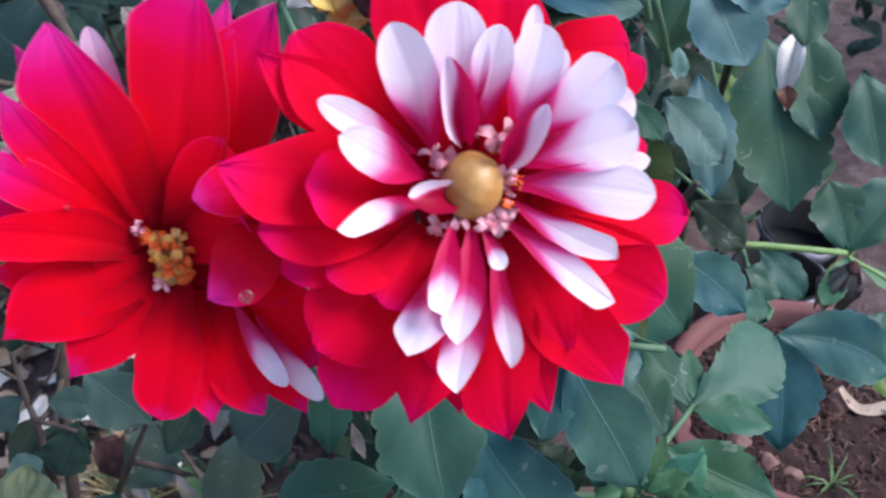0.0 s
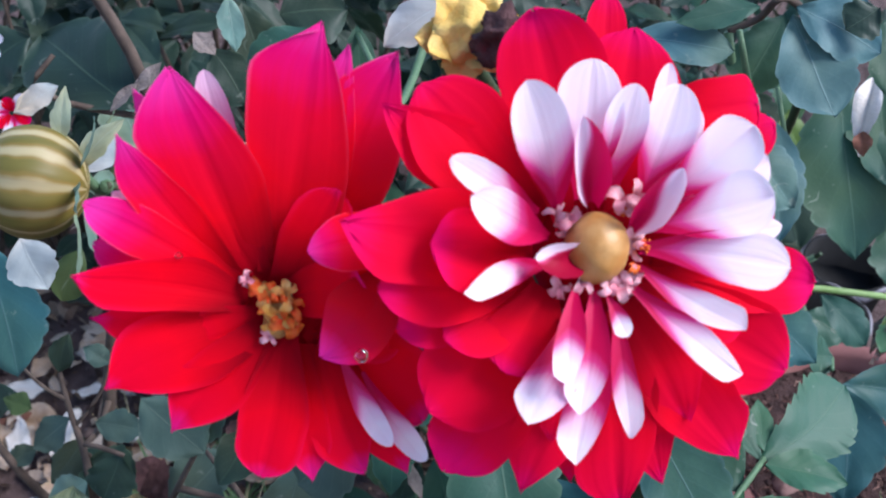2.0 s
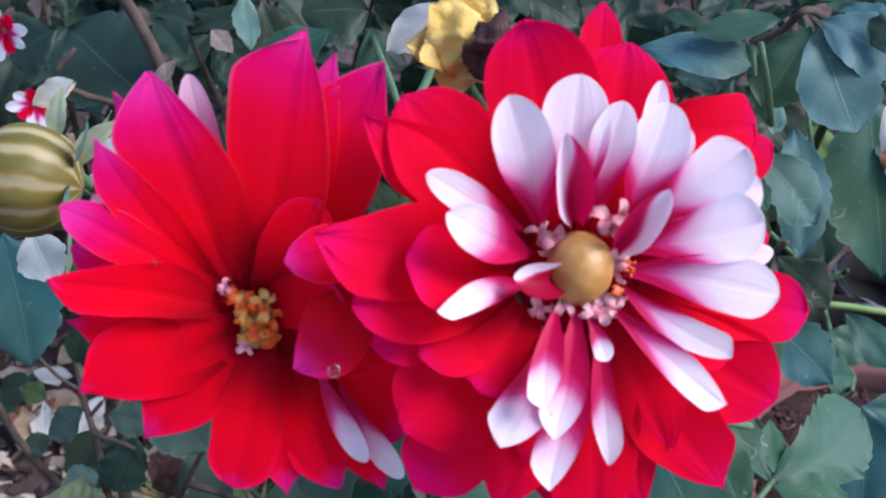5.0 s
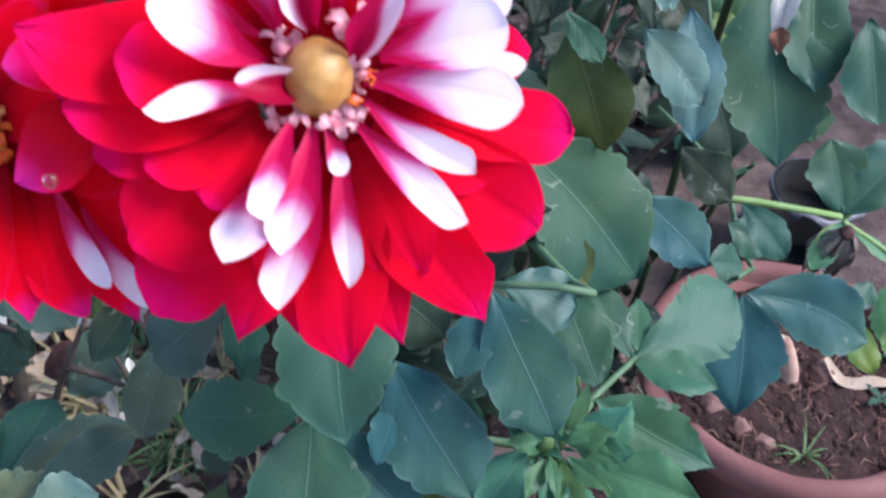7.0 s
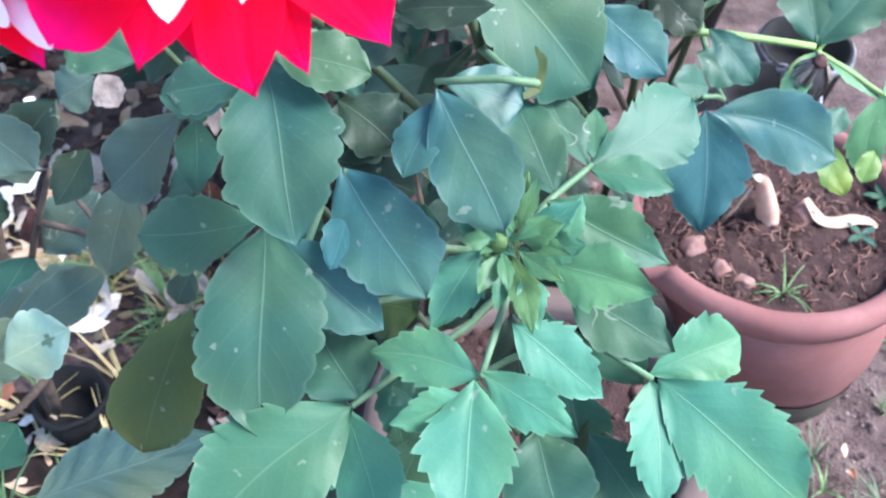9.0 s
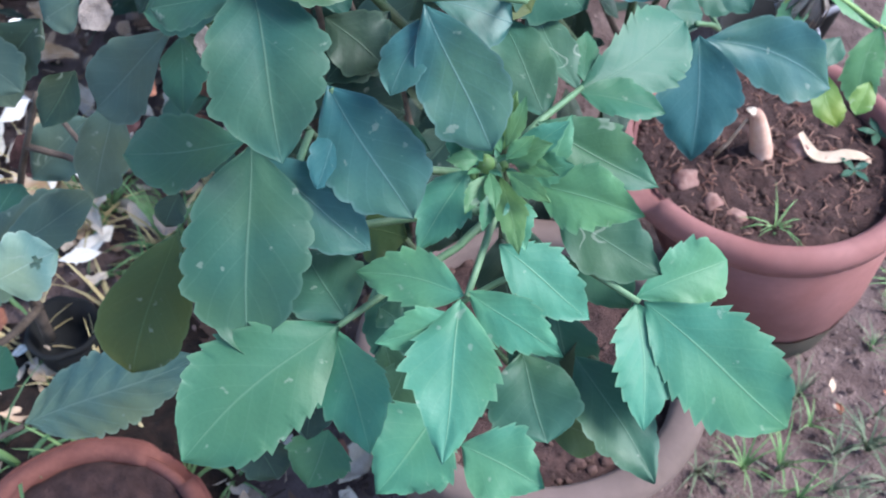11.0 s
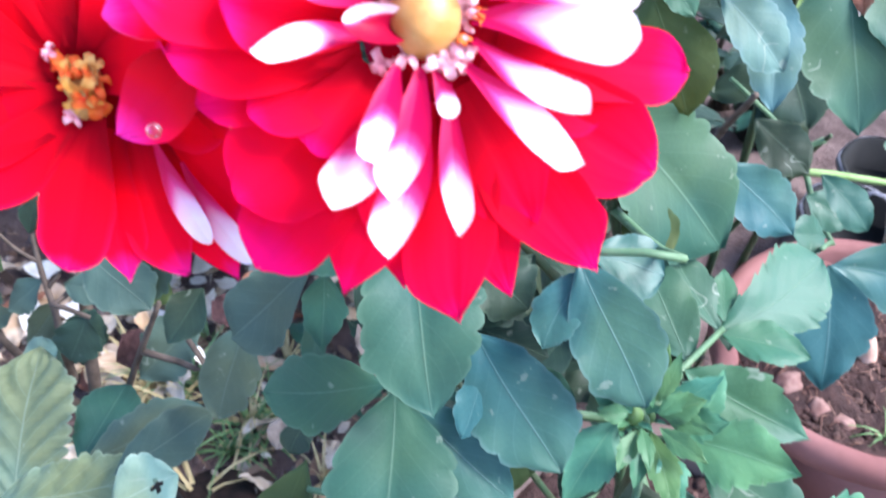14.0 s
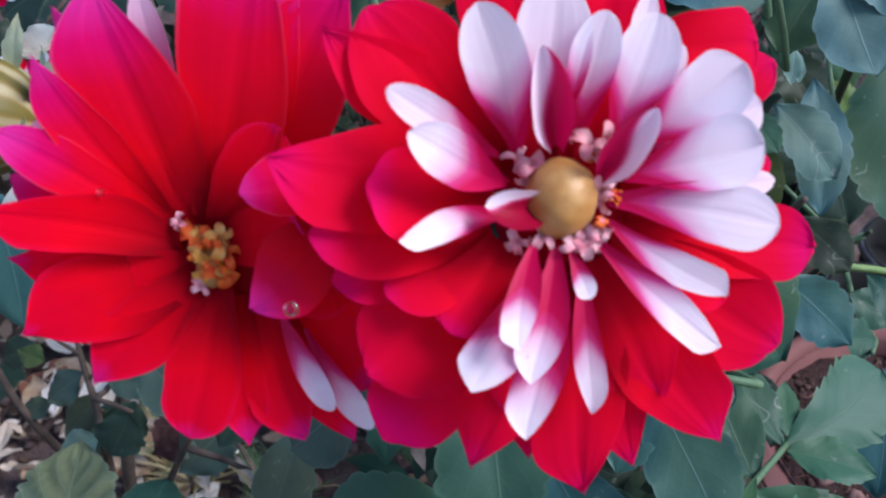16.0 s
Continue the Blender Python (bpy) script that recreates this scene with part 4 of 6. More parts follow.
leaflet(lf, (0.112, 0.284, 0.508), (0.160, 0.269, 0.507), 0.031, 12, GREEN, "lance")
leaflet(lf, (0.126, 0.290, 0.480), (0.174, 0.267, 0.472), 0.036, -5, TEAL, "ovate")
leaflet(lf, (0.143, 0.264, 0.419), (0.148, 0.228, 0.389), 0.030, 0, DARK, "blunt")
leaflet(lf, (0.129, 0.233, 0.394), (0.160, 0.227, 0.387), 0.025, 0, OLIVE, "blunt")
leaflet(lf, (0.100, 0.283, 0.521), (0.117, 0.283, 0.533), 0.013, 0, SPROUT, "lance")
leaflet(lf, (0.088, 0.284, 0.516), (0.073, 0.291, 0.528), 0.014, 0, GREEN, "lance")
leaflet(lf, (0.103, 0.273, 0.512), (0.110, 0.249, 0.505), 0.014, 0, GREEN, "lance")
leaflet(lf, (0.094, 0.285, 0.522), (0.082, 0.291, 0.535), 0.009, 0, SPROUT, "lance")
leaflet(lf, (0.097, 0.283, 0.525), (0.091, 0.289, 0.539), 0.007, 5, SPROUT, "lance")
leaflet(lf, (0.099, 0.280, 0.525), (0.110, 0.285, 0.535), 0.008, -10, SPROUT, "lance")
leaflet(lf, (0.100, 0.276, 0.522), (0.118, 0.261, 0.521), 0.010, 0, SPROUT, "lance")
leaflet(lf, (0.091, 0.276, 0.519), (0.084, 0.258, 0.514), 0.009, 0, SPROUT, "lance")
leaflet(lf, (0.093, 0.276, 0.521), (0.096, 0.257, 0.519), 0.007, 0, SPROUT, "lance")
leaflet(lf, (0.102, 0.284, 0.521), (0.121, 0.273, 0.525), 0.010, 0, SPROUT, "lance")
leaflet(lf, (0.088, 0.283, 0.521), (0.075, 0.278, 0.524), 0.009, 0, SPROUT, "lance")
leaflet(lf, (0.099, 0.284, 0.528), (0.106, 0.293, 0.548), 0.008, 10, SPROUT, "lance")
leaflet(lf, (0.118, 0.282, 0.513), (0.126, 0.300, 0.534), 0.012, 10, GREEN, "lance")
leaflet(lf, (0.096, 0.279, 0.511), (0.092, 0.257, 0.506), 0.010, 0, GREEN, "lance")
leaflet(lf, (0.064, 0.283, 0.489), (0.082, 0.272, 0.480), 0.030, 0, DARK, "blunt")
lf = leaf(dahlia, (0.007, 0.347, 0.575), (-0.004, 0.326, 0.584))
leaflet(lf, (-0.006, 0.317, 0.590), (0.036, 0.312, 0.583), 0.025, 0, TEAL, "blunt")
leaflet(lf, (-0.016, 0.322, 0.567), (-0.056, 0.324, 0.558), 0.024, 0, TEAL, "blunt")
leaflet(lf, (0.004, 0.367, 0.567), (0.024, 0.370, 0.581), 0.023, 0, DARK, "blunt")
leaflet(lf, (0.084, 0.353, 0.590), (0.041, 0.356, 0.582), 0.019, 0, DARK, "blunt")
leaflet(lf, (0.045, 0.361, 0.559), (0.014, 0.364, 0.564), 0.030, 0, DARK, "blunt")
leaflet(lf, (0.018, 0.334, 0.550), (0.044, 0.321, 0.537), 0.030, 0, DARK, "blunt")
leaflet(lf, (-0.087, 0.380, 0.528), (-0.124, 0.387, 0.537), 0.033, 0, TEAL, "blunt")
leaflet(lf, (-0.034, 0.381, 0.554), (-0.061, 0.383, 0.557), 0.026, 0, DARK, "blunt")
leaflet(lf, (0.083, 0.380, 0.548), (0.108, 0.366, 0.534), 0.029, 0, OLIVE, "blunt")
lf = leaf(dahlia, (-0.146, 0.282, 0.706), (-0.149, 0.280, 0.712))
leaflet(lf, (-0.151, 0.282, 0.717), (-0.149, 0.289, 0.735), 0.007, 0, BRACT, "lance")
leaflet(lf, (-0.146, 0.278, 0.711), (-0.131, 0.283, 0.728), 0.009, 0, BRACT, "lance")
lf = leaf(dahlia, (0.113, 0.287, 0.439), (0.081, 0.272, 0.428))
leaflet(lf, (0.042, 0.278, 0.434), (0.062, 0.252, 0.412), 0.032, 0, TEAL, "blunt")
leaflet(lf, (0.101, 0.306, 0.442), (0.110, 0.278, 0.419), 0.030, 0, DARK, "blunt")
leaflet(lf, (0.131, 0.276, 0.429), (0.140, 0.246, 0.404), 0.034, 0, TEAL, "blunt")
leaflet(lf, (0.026, 0.217, 0.397), (0.017, 0.195, 0.378), 0.032, 0, MID, "ovate")
leaflet(lf, (0.061, 0.252, 0.412), (0.047, 0.221, 0.386), 0.029, 0, TEAL, "blunt")
leaflet(lf, (0.139, 0.293, 0.456), (0.166, 0.271, 0.437), 0.031, 0, MID, "ovate")
leaflet(lf, (0.110, 0.263, 0.406), (0.136, 0.246, 0.391), 0.030, 0, TEAL, "blunt")
leaflet(lf, (-0.004, 0.267, 0.426), (0.021, 0.247, 0.409), 0.030, 0, DARK, "blunt")
leaflet(lf, (-0.014, 0.219, 0.387), (0.001, 0.201, 0.371), 0.025, 0, DARK, "blunt")
lf = leaf(dahlia, (0.113, 0.263, 0.445), (0.109, 0.243, 0.435))
leaflet(lf, (0.114, 0.244, 0.435), (0.127, 0.205, 0.422), 0.044, 0, TEAL, "blunt")
leaflet(lf, (0.080, 0.219, 0.422), (0.052, 0.182, 0.406), 0.049, 10, GREEN, "lance")
leaflet(lf, (0.089, 0.202, 0.421), (0.127, 0.185, 0.418), 0.038, -10, GREEN, "lance")
leaflet(lf, (0.057, 0.259, 0.430), (0.046, 0.264, 0.435), 0.016, 0, TEAL, "blunt")
leaflet(lf, (0.109, 0.270, 0.425), (0.143, 0.260, 0.415), 0.030, 0, DARK, "blunt")
leaflet(lf, (0.049, 0.258, 0.417), (0.060, 0.229, 0.392), 0.025, 0, TEAL, "blunt")
leaflet(lf, (0.098, 0.316, 0.438), (0.083, 0.324, 0.445), 0.032, 0, DARK, "blunt")
leaflet(lf, (0.055, 0.315, 0.426), (0.031, 0.318, 0.429), 0.035, 0, OLIVE, "blunt")
lf = leaf(dahlia, (-0.019, 0.278, 0.436), (-0.053, 0.282, 0.441))
leaflet(lf, (-0.056, 0.296, 0.445), (-0.070, 0.231, 0.414), 0.045, 0, OLIVE, "fan", 0.03)
leaflet(lf, (-0.061, 0.319, 0.445), (-0.068, 0.305, 0.434), 0.017, 0, DARK, "blunt")
lf = leaf(dahlia, (0.043, 0.410, 0.613), (0.064, 0.393, 0.594))
leaflet(lf, (0.062, 0.396, 0.598), (0.139, 0.383, 0.525), 0.062, -12, TEAL, "blunt")
leaflet(lf, (0.135, 0.428, 0.541), (0.175, 0.413, 0.510), 0.032, 0, BLUE, "egg")
leaflet(lf, (0.085, 0.422, 0.637), (0.108, 0.401, 0.586), 0.037, 20, OLIVE, "blunt")
leaflet(lf, (0.133, 0.514, 0.586), (0.172, 0.497, 0.553), 0.034, 0, SKY_SHEEN, "egg")
leaflet(lf, (0.071, 0.383, 0.570), (0.085, 0.379, 0.566), 0.013, 0, TEAL, "blunt")
lf = leaf(shrub, (-0.174, 0.229, 0.322), (-0.149, 0.241, 0.332))
leaflet(lf, (-0.148, 0.242, 0.332), (-0.056, 0.273, 0.369), 0.046, -15, RIB, "ovate", 0.02)
leaflet(lf, (-0.157, 0.283, 0.406), (-0.126, 0.298, 0.416), 0.036, 0, PALE, "egg", 0.0, (0.5, 0.66, 0.09))
leaflet(lf, (-0.169, 0.310, 0.390), (-0.120, 0.341, 0.414), 0.029, 0, GREY, "blunt")
leaflet(lf, (-0.185, 0.263, 0.325), (-0.170, 0.284, 0.341), 0.030, 0, MID, "blunt")
lf = leaf(shrub, (-0.230, 0.367, 0.293), (-0.234, 0.361, 0.316))
leaflet(lf, (-0.217, 0.351, 0.333), (-0.208, 0.414, 0.341), 0.039, 0, TEAL, "blunt")
leaflet(lf, (-0.207, 0.339, 0.348), (-0.140, 0.372, 0.376), 0.036, -10, GREY, "blunt")
leaflet(lf, (-0.303, 0.483, 0.250), (-0.283, 0.515, 0.282), 0.030, 0, DARK, "blunt")
lf = leaf(shrub, (-0.143, 0.398, 0.375), (-0.176, 0.431, 0.385))
leaflet(lf, (-0.339, 0.516, 0.333), (-0.372, 0.513, 0.319), 0.025, 0, DARK, "blunt")
lf = leaf(shrub, (-0.258, 0.346, 0.280), (-0.263, 0.333, 0.296))
leaflet(lf, (-0.255, 0.323, 0.314), (-0.265, 0.420, 0.358), 0.067, 0, RIB, "egg")
leaflet(lf, (-0.245, 0.306, 0.353), (-0.151, 0.322, 0.374), 0.041, 0, RIB, "egg")
leaflet(lf, (-0.251, 0.438, 0.317), (-0.255, 0.463, 0.344), 0.036, 0, DARK, "blunt")
lf = leaf(shrub, (-0.255, 0.434, 0.381), (-0.230, 0.431, 0.376))
leaflet(lf, (-0.232, 0.432, 0.377), (-0.242, 0.412, 0.353), 0.031, 0, DARK, "blunt")
leaflet(lf, (-0.188, 0.381, 0.488), (-0.155, 0.370, 0.457), 0.034, 0, GREY, "egg")
leaflet(lf, (-0.298, 0.468, 0.518), (-0.276, 0.419, 0.457), 0.046, 0, BLUE, "egg")
leaflet(lf, (-0.236, 0.394, 0.584), (-0.222, 0.379, 0.565), 0.026, 0, SUNLIT, "ovate")
leaflet(lf, (-0.207, 0.415, 0.610), (-0.190, 0.427, 0.624), 0.015, 0, SUNLIT, "ovate")
leaflet(lf, (-0.269, 0.483, 0.599), (-0.246, 0.492, 0.610), 0.015, 0, SUNLIT, "ovate")
leaflet(lf, (-0.202, 0.428, 0.435), (-0.186, 0.407, 0.409), 0.031, 0, GREY, "egg")
leaflet(lf, (-0.224, 0.430, 0.549), (-0.235, 0.412, 0.527), 0.021, 0, OLIVE, "blunt")
lf = leaf(shrub, (-0.277, 0.526, 0.588), (-0.265, 0.539, 0.604))
leaflet(lf, (-0.220, 0.537, 0.570), (-0.305, 0.602, 0.588), 0.067, 0, DARK, "blunt")
leaflet(lf, (-0.322, 0.633, 0.563), (-0.355, 0.619, 0.547), 0.046, 0, DARK, "blunt")
leaflet(lf, (-0.176, 0.465, 0.645), (-0.191, 0.454, 0.632), 0.008, 0, WITHERED, "ovate")
leaflet(lf, (-0.188, 0.458, 0.636), (-0.202, 0.449, 0.625), 0.007, 0, WITHERED, "ovate")
leaflet(lf, (-0.169, 0.502, 0.643), (-0.157, 0.495, 0.634), 0.011, 0, WITHERED, "ovate")
leaflet(lf, (-0.156, 0.559, 0.633), (-0.140, 0.536, 0.605), 0.026, 0, DARK, "blunt")
leaflet(lf, (-0.221, 0.442, 0.642), (-0.242, 0.434, 0.633), 0.013, 0, SUNLIT, "ovate")
leaflet(lf, (-0.141, 0.473, 0.679), (-0.136, 0.456, 0.658), 0.013, 0, PALE, "ovate")
leaflet(lf, (-0.163, 0.377, 0.641), (-0.181, 0.372, 0.635), 0.011, 0, OLIVE, "ovate")
leaflet(lf, (-0.240, 0.588, 0.506), (-0.266, 0.616, 0.541), 0.035, 0, PALE, "egg")
# a twig of the shrub with small dusty leaves and withered ones
spine(shrub, [(-0.263, 0.440, 0.299), (-0.263, 0.442, 0.334), (-0.269, 0.455, 0.350), (-0.280, 0.472, 0.371), (-0.288, 0.487, 0.390)], 0.0034, 0.0016, TWIG)
spine(shrub, [(-0.282, 0.476, 0.375), (-0.295, 0.474, 0.390), (-0.307, 0.476, 0.408)], 0.0016, 0.0009, TWIG)
spine(shrub, [(-0.275, 0.465, 0.362), (-0.256, 0.473, 0.388), (-0.247, 0.481, 0.413)], 0.0016, 0.0009, TWIG)
lf = leaf(shrub, (-0.269, 0.453, 0.347), (-0.265, 0.449, 0.343))
leaflet(lf, (-0.264, 0.450, 0.344), (-0.232, 0.445, 0.337), 0.032, 0, DARK, "egg")
leaflet(lf, (-0.285, 0.481, 0.397), (-0.277, 0.489, 0.424), 0.018, 0, DARK, "ovate")
leaflet(lf, (-0.279, 0.468, 0.366), (-0.308, 0.460, 0.341), 0.024, 0, GREY, "ovate")
leaflet(lf, (-0.308, 0.467, 0.333), (-0.331, 0.459, 0.325), 0.016, 0, GREY, "ovate")
leaflet(lf, (-0.272, 0.467, 0.348), (-0.297, 0.451, 0.314), 0.023, 0, GREY, "ovate")
leaflet(lf, (-0.255, 0.454, 0.379), (-0.218, 0.446, 0.385), 0.022, 0, GREY, "ovate")
leaflet(lf, (-0.290, 0.432, 0.322), (-0.264, 0.435, 0.340), 0.023, 0, PALE, "egg")
leaflet(lf, (-0.301, 0.464, 0.378), (-0.321, 0.468, 0.383), 0.017, 0, OLIVE, "lance")
leaflet(lf, (-0.238, 0.456, 0.303), (-0.208, 0.460, 0.323), 0.026, 0, BROWN, "egg")
leaflet(lf, (-0.209, 0.431, 0.319), (-0.170, 0.451, 0.358), 0.042, 0, GREY, "egg")
leaflet(lf, (-0.247, 0.479, 0.410), (-0.262, 0.478, 0.425), 0.015, 0, GREY, "ovate")
leaflet(lf, (-0.147, 0.521, 0.317), (-0.162, 0.529, 0.325), 0.017, 0, DRY_RED, "blunt")
leaflet(lf, (-0.175, 0.549, 0.277), (-0.196, 0.534, 0.265), 0.026, 0, BROWN, "egg")
leaflet(lf, (-0.250, 0.538, 0.244), (-0.269, 0.515, 0.224), 0.029, 0, BROWN, "egg")
leaflet(lf, (-0.260, 0.547, 0.278), (-0.283, 0.533, 0.266), 0.015, 0, BLEACHED_SUNLIT, "ovate")
leaflet(lf, (-0.238, 0.495, 0.232), (-0.242, 0.518, 0.252), 0.011, 0, BLEACHED_SUNLIT, "lance")
leaflet(lf, (-0.245, 0.524, 0.284), (-0.242, 0.511, 0.272), 0.012, 0, DRY, "lance")
leaflet(lf, (-0.206, 0.500, 0.341), (-0.214, 0.487, 0.330), 0.016, 0, OLIVE, "egg")
leaflet(lf, (-0.221, 0.516, 0.250), (-0.216, 0.503, 0.238), 0.011, 0, BLEACHED_SUNLIT, "ovate")
leaflet(lf, (-0.206, 0.519, 0.252), (-0.199, 0.507, 0.242), 0.009, 0, BLEACHED_SUNLIT, "ovate")
leaflet(lf, (-0.233, 0.522, 0.123), (-0.272, 0.513, 0.117), 0.013, 0, BLEACHED_SUNLIT, "lance")
leaflet(lf, (-0.152, 0.469, 0.445), (-0.140, 0.454, 0.432), 0.021, 0, WITHERED, "egg")
leaflet(lf, (-0.053, 0.384, 0.500), (-0.054, 0.371, 0.490), 0.009, 0, WITHERED, "lance")
leaflet(lf, (-0.043, 0.370, 0.462), (-0.035, 0.355, 0.448), 0.007, 0, WITHERED, "lance")
leaflet(lf, (-0.089, 0.366, 0.381), (-0.092, 0.351, 0.368), 0.015, 0, WITHERED, "egg")
leaflet(lf, (-0.181, 0.441, 0.448), (-0.187, 0.433, 0.441), 0.010, 0, BLEACHED_SUNLIT, "ovate")
lf = leaf(back_dahlia, (0.116, 0.449, 0.644), (0.103, 0.455, 0.683))
leaflet(lf, (0.046, 0.432, 0.688), (0.094, 0.423, 0.691), 0.022, 0, SKY_SHEEN, "blunt")
leaflet(lf, (0.130, 0.480, 0.681), (0.112, 0.454, 0.649), 0.030, 0, TEAL, "blunt")
leaflet(lf, (0.124, 0.452, 0.693), (0.144, 0.415, 0.664), 0.036, 0, SKY_SHEEN, "blunt")
leaflet(lf, (0.125, 0.450, 0.699), (0.165, 0.439, 0.684), 0.029, 0, SKY_SHEEN, "blunt")
leaflet(lf, (0.104, 0.434, 0.705), (0.067, 0.429, 0.699), 0.014, 0, TEAL, "ovate")
leaflet(lf, (0.160, 0.446, 0.702), (0.146, 0.439, 0.694), 0.020, 0, DARK, "blunt")
leaflet(lf, (0.079, 0.471, 0.678), (0.112, 0.468, 0.690), 0.013, 0, MID, "ovate")
leaflet(lf, (0.149, 0.502, 0.682), (0.175, 0.486, 0.679), 0.017, 0, SKY_SHEEN, "blunt")
leaflet(lf, (0.201, 0.525, 0.662), (0.197, 0.490, 0.635), 0.024, 0, TEAL, "blunt")
leaflet(lf, (0.148, 0.557, 0.591), (0.151, 0.547, 0.580), 0.010, 0, PALE, "ovate")
lf = leaf(back_dahlia, (0.189, 0.561, 0.525), (0.177, 0.599, 0.573))
leaflet(lf, (0.199, 0.650, 0.492), (0.229, 0.605, 0.436), 0.054, 0, DARK, "blunt")
leaflet(lf, (0.159, 0.636, 0.555), (0.184, 0.610, 0.523), 0.035, 0, DARK, "blunt")
leaflet(lf, (0.222, 0.553, 0.421), (0.254, 0.545, 0.409), 0.028, 0, TEAL, "blunt")
lf = leaf(back_dahlia, (-0.054, 0.398, 0.663), (-0.077, 0.464, 0.666))
leaflet(lf, (-0.098, 0.465, 0.667), (-0.131, 0.450, 0.651), 0.025, 0, TEAL, "blunt")
leaflet(lf, (-0.078, 0.467, 0.670), (-0.072, 0.442, 0.639), 0.017, 0, TEAL, "egg")
leaflet(lf, (-0.031, 0.347, 0.743), (-0.053, 0.336, 0.730), 0.016, 0, SUNLIT, "ovate")
leaflet(lf, (-0.160, 0.501, 0.635), (-0.140, 0.483, 0.612), 0.027, 0, DARK, "blunt")
leaflet(lf, (-0.134, 0.560, 0.627), (-0.095, 0.564, 0.631), 0.053, 0, DARK, "egg")
leaflet(lf, (-0.006, 0.482, 0.686), (0.022, 0.474, 0.676), 0.022, 0, DARK, "blunt")
lf = leaf(back_dahlia, (0.221, 0.597, 0.428), (0.168, 0.605, 0.474))
leaflet(lf, (0.168, 0.578, 0.566), (0.177, 0.512, 0.518), 0.033, 0, SKY_SHEEN, "egg")
leaflet(lf, (0.076, 0.346, 0.689), (0.091, 0.336, 0.675), 0.011, 0, TEAL, "blunt")
leaflet(lf, (0.211, 0.597, 0.584), (0.235, 0.524, 0.495), 0.068, 0, TEAL, "egg")
leaflet(lf, (0.239, 0.608, 0.589), (0.247, 0.550, 0.533), 0.044, 0, TEAL, "egg")
leaflet(lf, (0.143, 0.541, 0.604), (0.142, 0.529, 0.589), 0.011, 0, PALE, "ovate")
leaflet(lf, (0.187, 0.590, 0.454), (0.226, 0.570, 0.426), 0.035, 0, DARK, "blunt")
leaflet(lf, (0.194, 0.655, 0.529), (0.225, 0.629, 0.498), 0.025, 0, LIME, "blunt")
leaflet(lf, (0.205, 0.668, 0.547), (0.212, 0.644, 0.517), 0.029, 0, MID, "ovate")
leaflet(lf, (0.250, 0.588, 0.508), (0.264, 0.569, 0.483), 0.033, 0, TEAL, "blunt")
lf = leaf(back_dahlia, (0.245, 0.540, 0.393), (0.209, 0.462, 0.458))
leaflet(lf, (0.217, 0.482, 0.449), (0.194, 0.467, 0.464), 0.024, 0, TEAL, "blunt")
leaflet(lf, (0.214, 0.454, 0.452), (0.299, 0.455, 0.420), 0.044, 14, BLUE, "blunt", -0.1)
leaflet(lf, (0.206, 0.434, 0.472), (0.208, 0.385, 0.424), 0.047, 0, BLUE, "ovate")
leaflet(lf, (0.223, 0.540, 0.451), (0.257, 0.518, 0.427), 0.026, 0, TEAL, "blunt")
leaflet(lf, (0.271, 0.576, 0.571), (0.285, 0.533, 0.526), 0.040, 0, TEAL, "blunt")
leaflet(lf, (0.192, 0.619, 0.447), (0.224, 0.594, 0.421), 0.036, 0, DARK, "blunt")
lf = leaf(pot_plant, (0.217, 0.603, 0.402), (0.320, 0.610, 0.390))
leaflet(lf, (0.321, 0.611, 0.390), (0.306, 0.642, 0.436), 0.045, 0, TEAL, "blunt")
leaflet(lf, (0.321, 0.610, 0.390), (0.363, 0.645, 0.437), 0.045, 0, TEAL, "blunt")
leaflet(lf, (0.321, 0.608, 0.387), (0.299, 0.573, 0.369), 0.021, 0, LIME, "ovate")
leaflet(lf, (0.321, 0.607, 0.388), (0.299, 0.573, 0.369), 0.021, 0, GREEN, "blunt")
leaflet(lf, (0.326, 0.604, 0.385), (0.373, 0.580, 0.368), 0.014, -25, GREEN, "lance")
leaflet(lf, (0.370, 0.584, 0.371), (0.356, 0.528, 0.341), 0.027, 15, GREEN, "blunt", 0.08)
leaflet(lf, (0.359, 0.540, 0.356), (0.350, 0.519, 0.344), 0.018, 0, LIME, "blunt")
leaflet(lf, (0.369, 0.583, 0.371), (0.401, 0.604, 0.378), 0.027, 0, GREEN, "ovate")
leaflet(lf, (0.329, 0.544, 0.389), (0.314, 0.521, 0.383), 0.018, 0, TEAL, "ovate")
leaflet(lf, (0.310, 0.504, 0.392), (0.318, 0.470, 0.378), 0.021, 0, LIME, "blunt", 0.1)
stem(pot_plant, curve_through([(0.321, 0.608, 0.387), (0.342, 0.599, 0.380), (0.370, 0.584, 0.370), (0.397, 0.576, 0.362)]), 0.0024, 0.0014, STEM_LIME)
stem(pot_plant, curve_through([(0.322, 0.608, 0.387), (0.331, 0.617, 0.396), (0.341, 0.629, 0.408)]), 0.0016, 0.0012, STEM_LIME)


# ---- blooms ----
DROPS = ((-0.0994, 0.2070, 0.7268, 0.0016), (-0.0452, 0.1912, 0.7220, 0.0018), (-0.0930, 0.2098, 0.7354, 0.0010))
PALE_TOP = [(-12, 9.6, 3, -21.6, 38.7, 25.9, 14.1, -0.06), (-6.1, 12.5, 3, -4.3, 45.7, 16.1, 17.2, 0), (1.8, 13.2, 4, 6.2, 39.5, 16.4, 10.4, 0.06), (9.1, 13.2, 4, 17.4, 40.1, 12.6, 14, -0.04), (11, 14.8, 2, 16.3, 46.4, 5.9, 6.2, 0), (10.5, 12.6, 3, 23.3, 34.2, 8.3, 7.3, 0)]
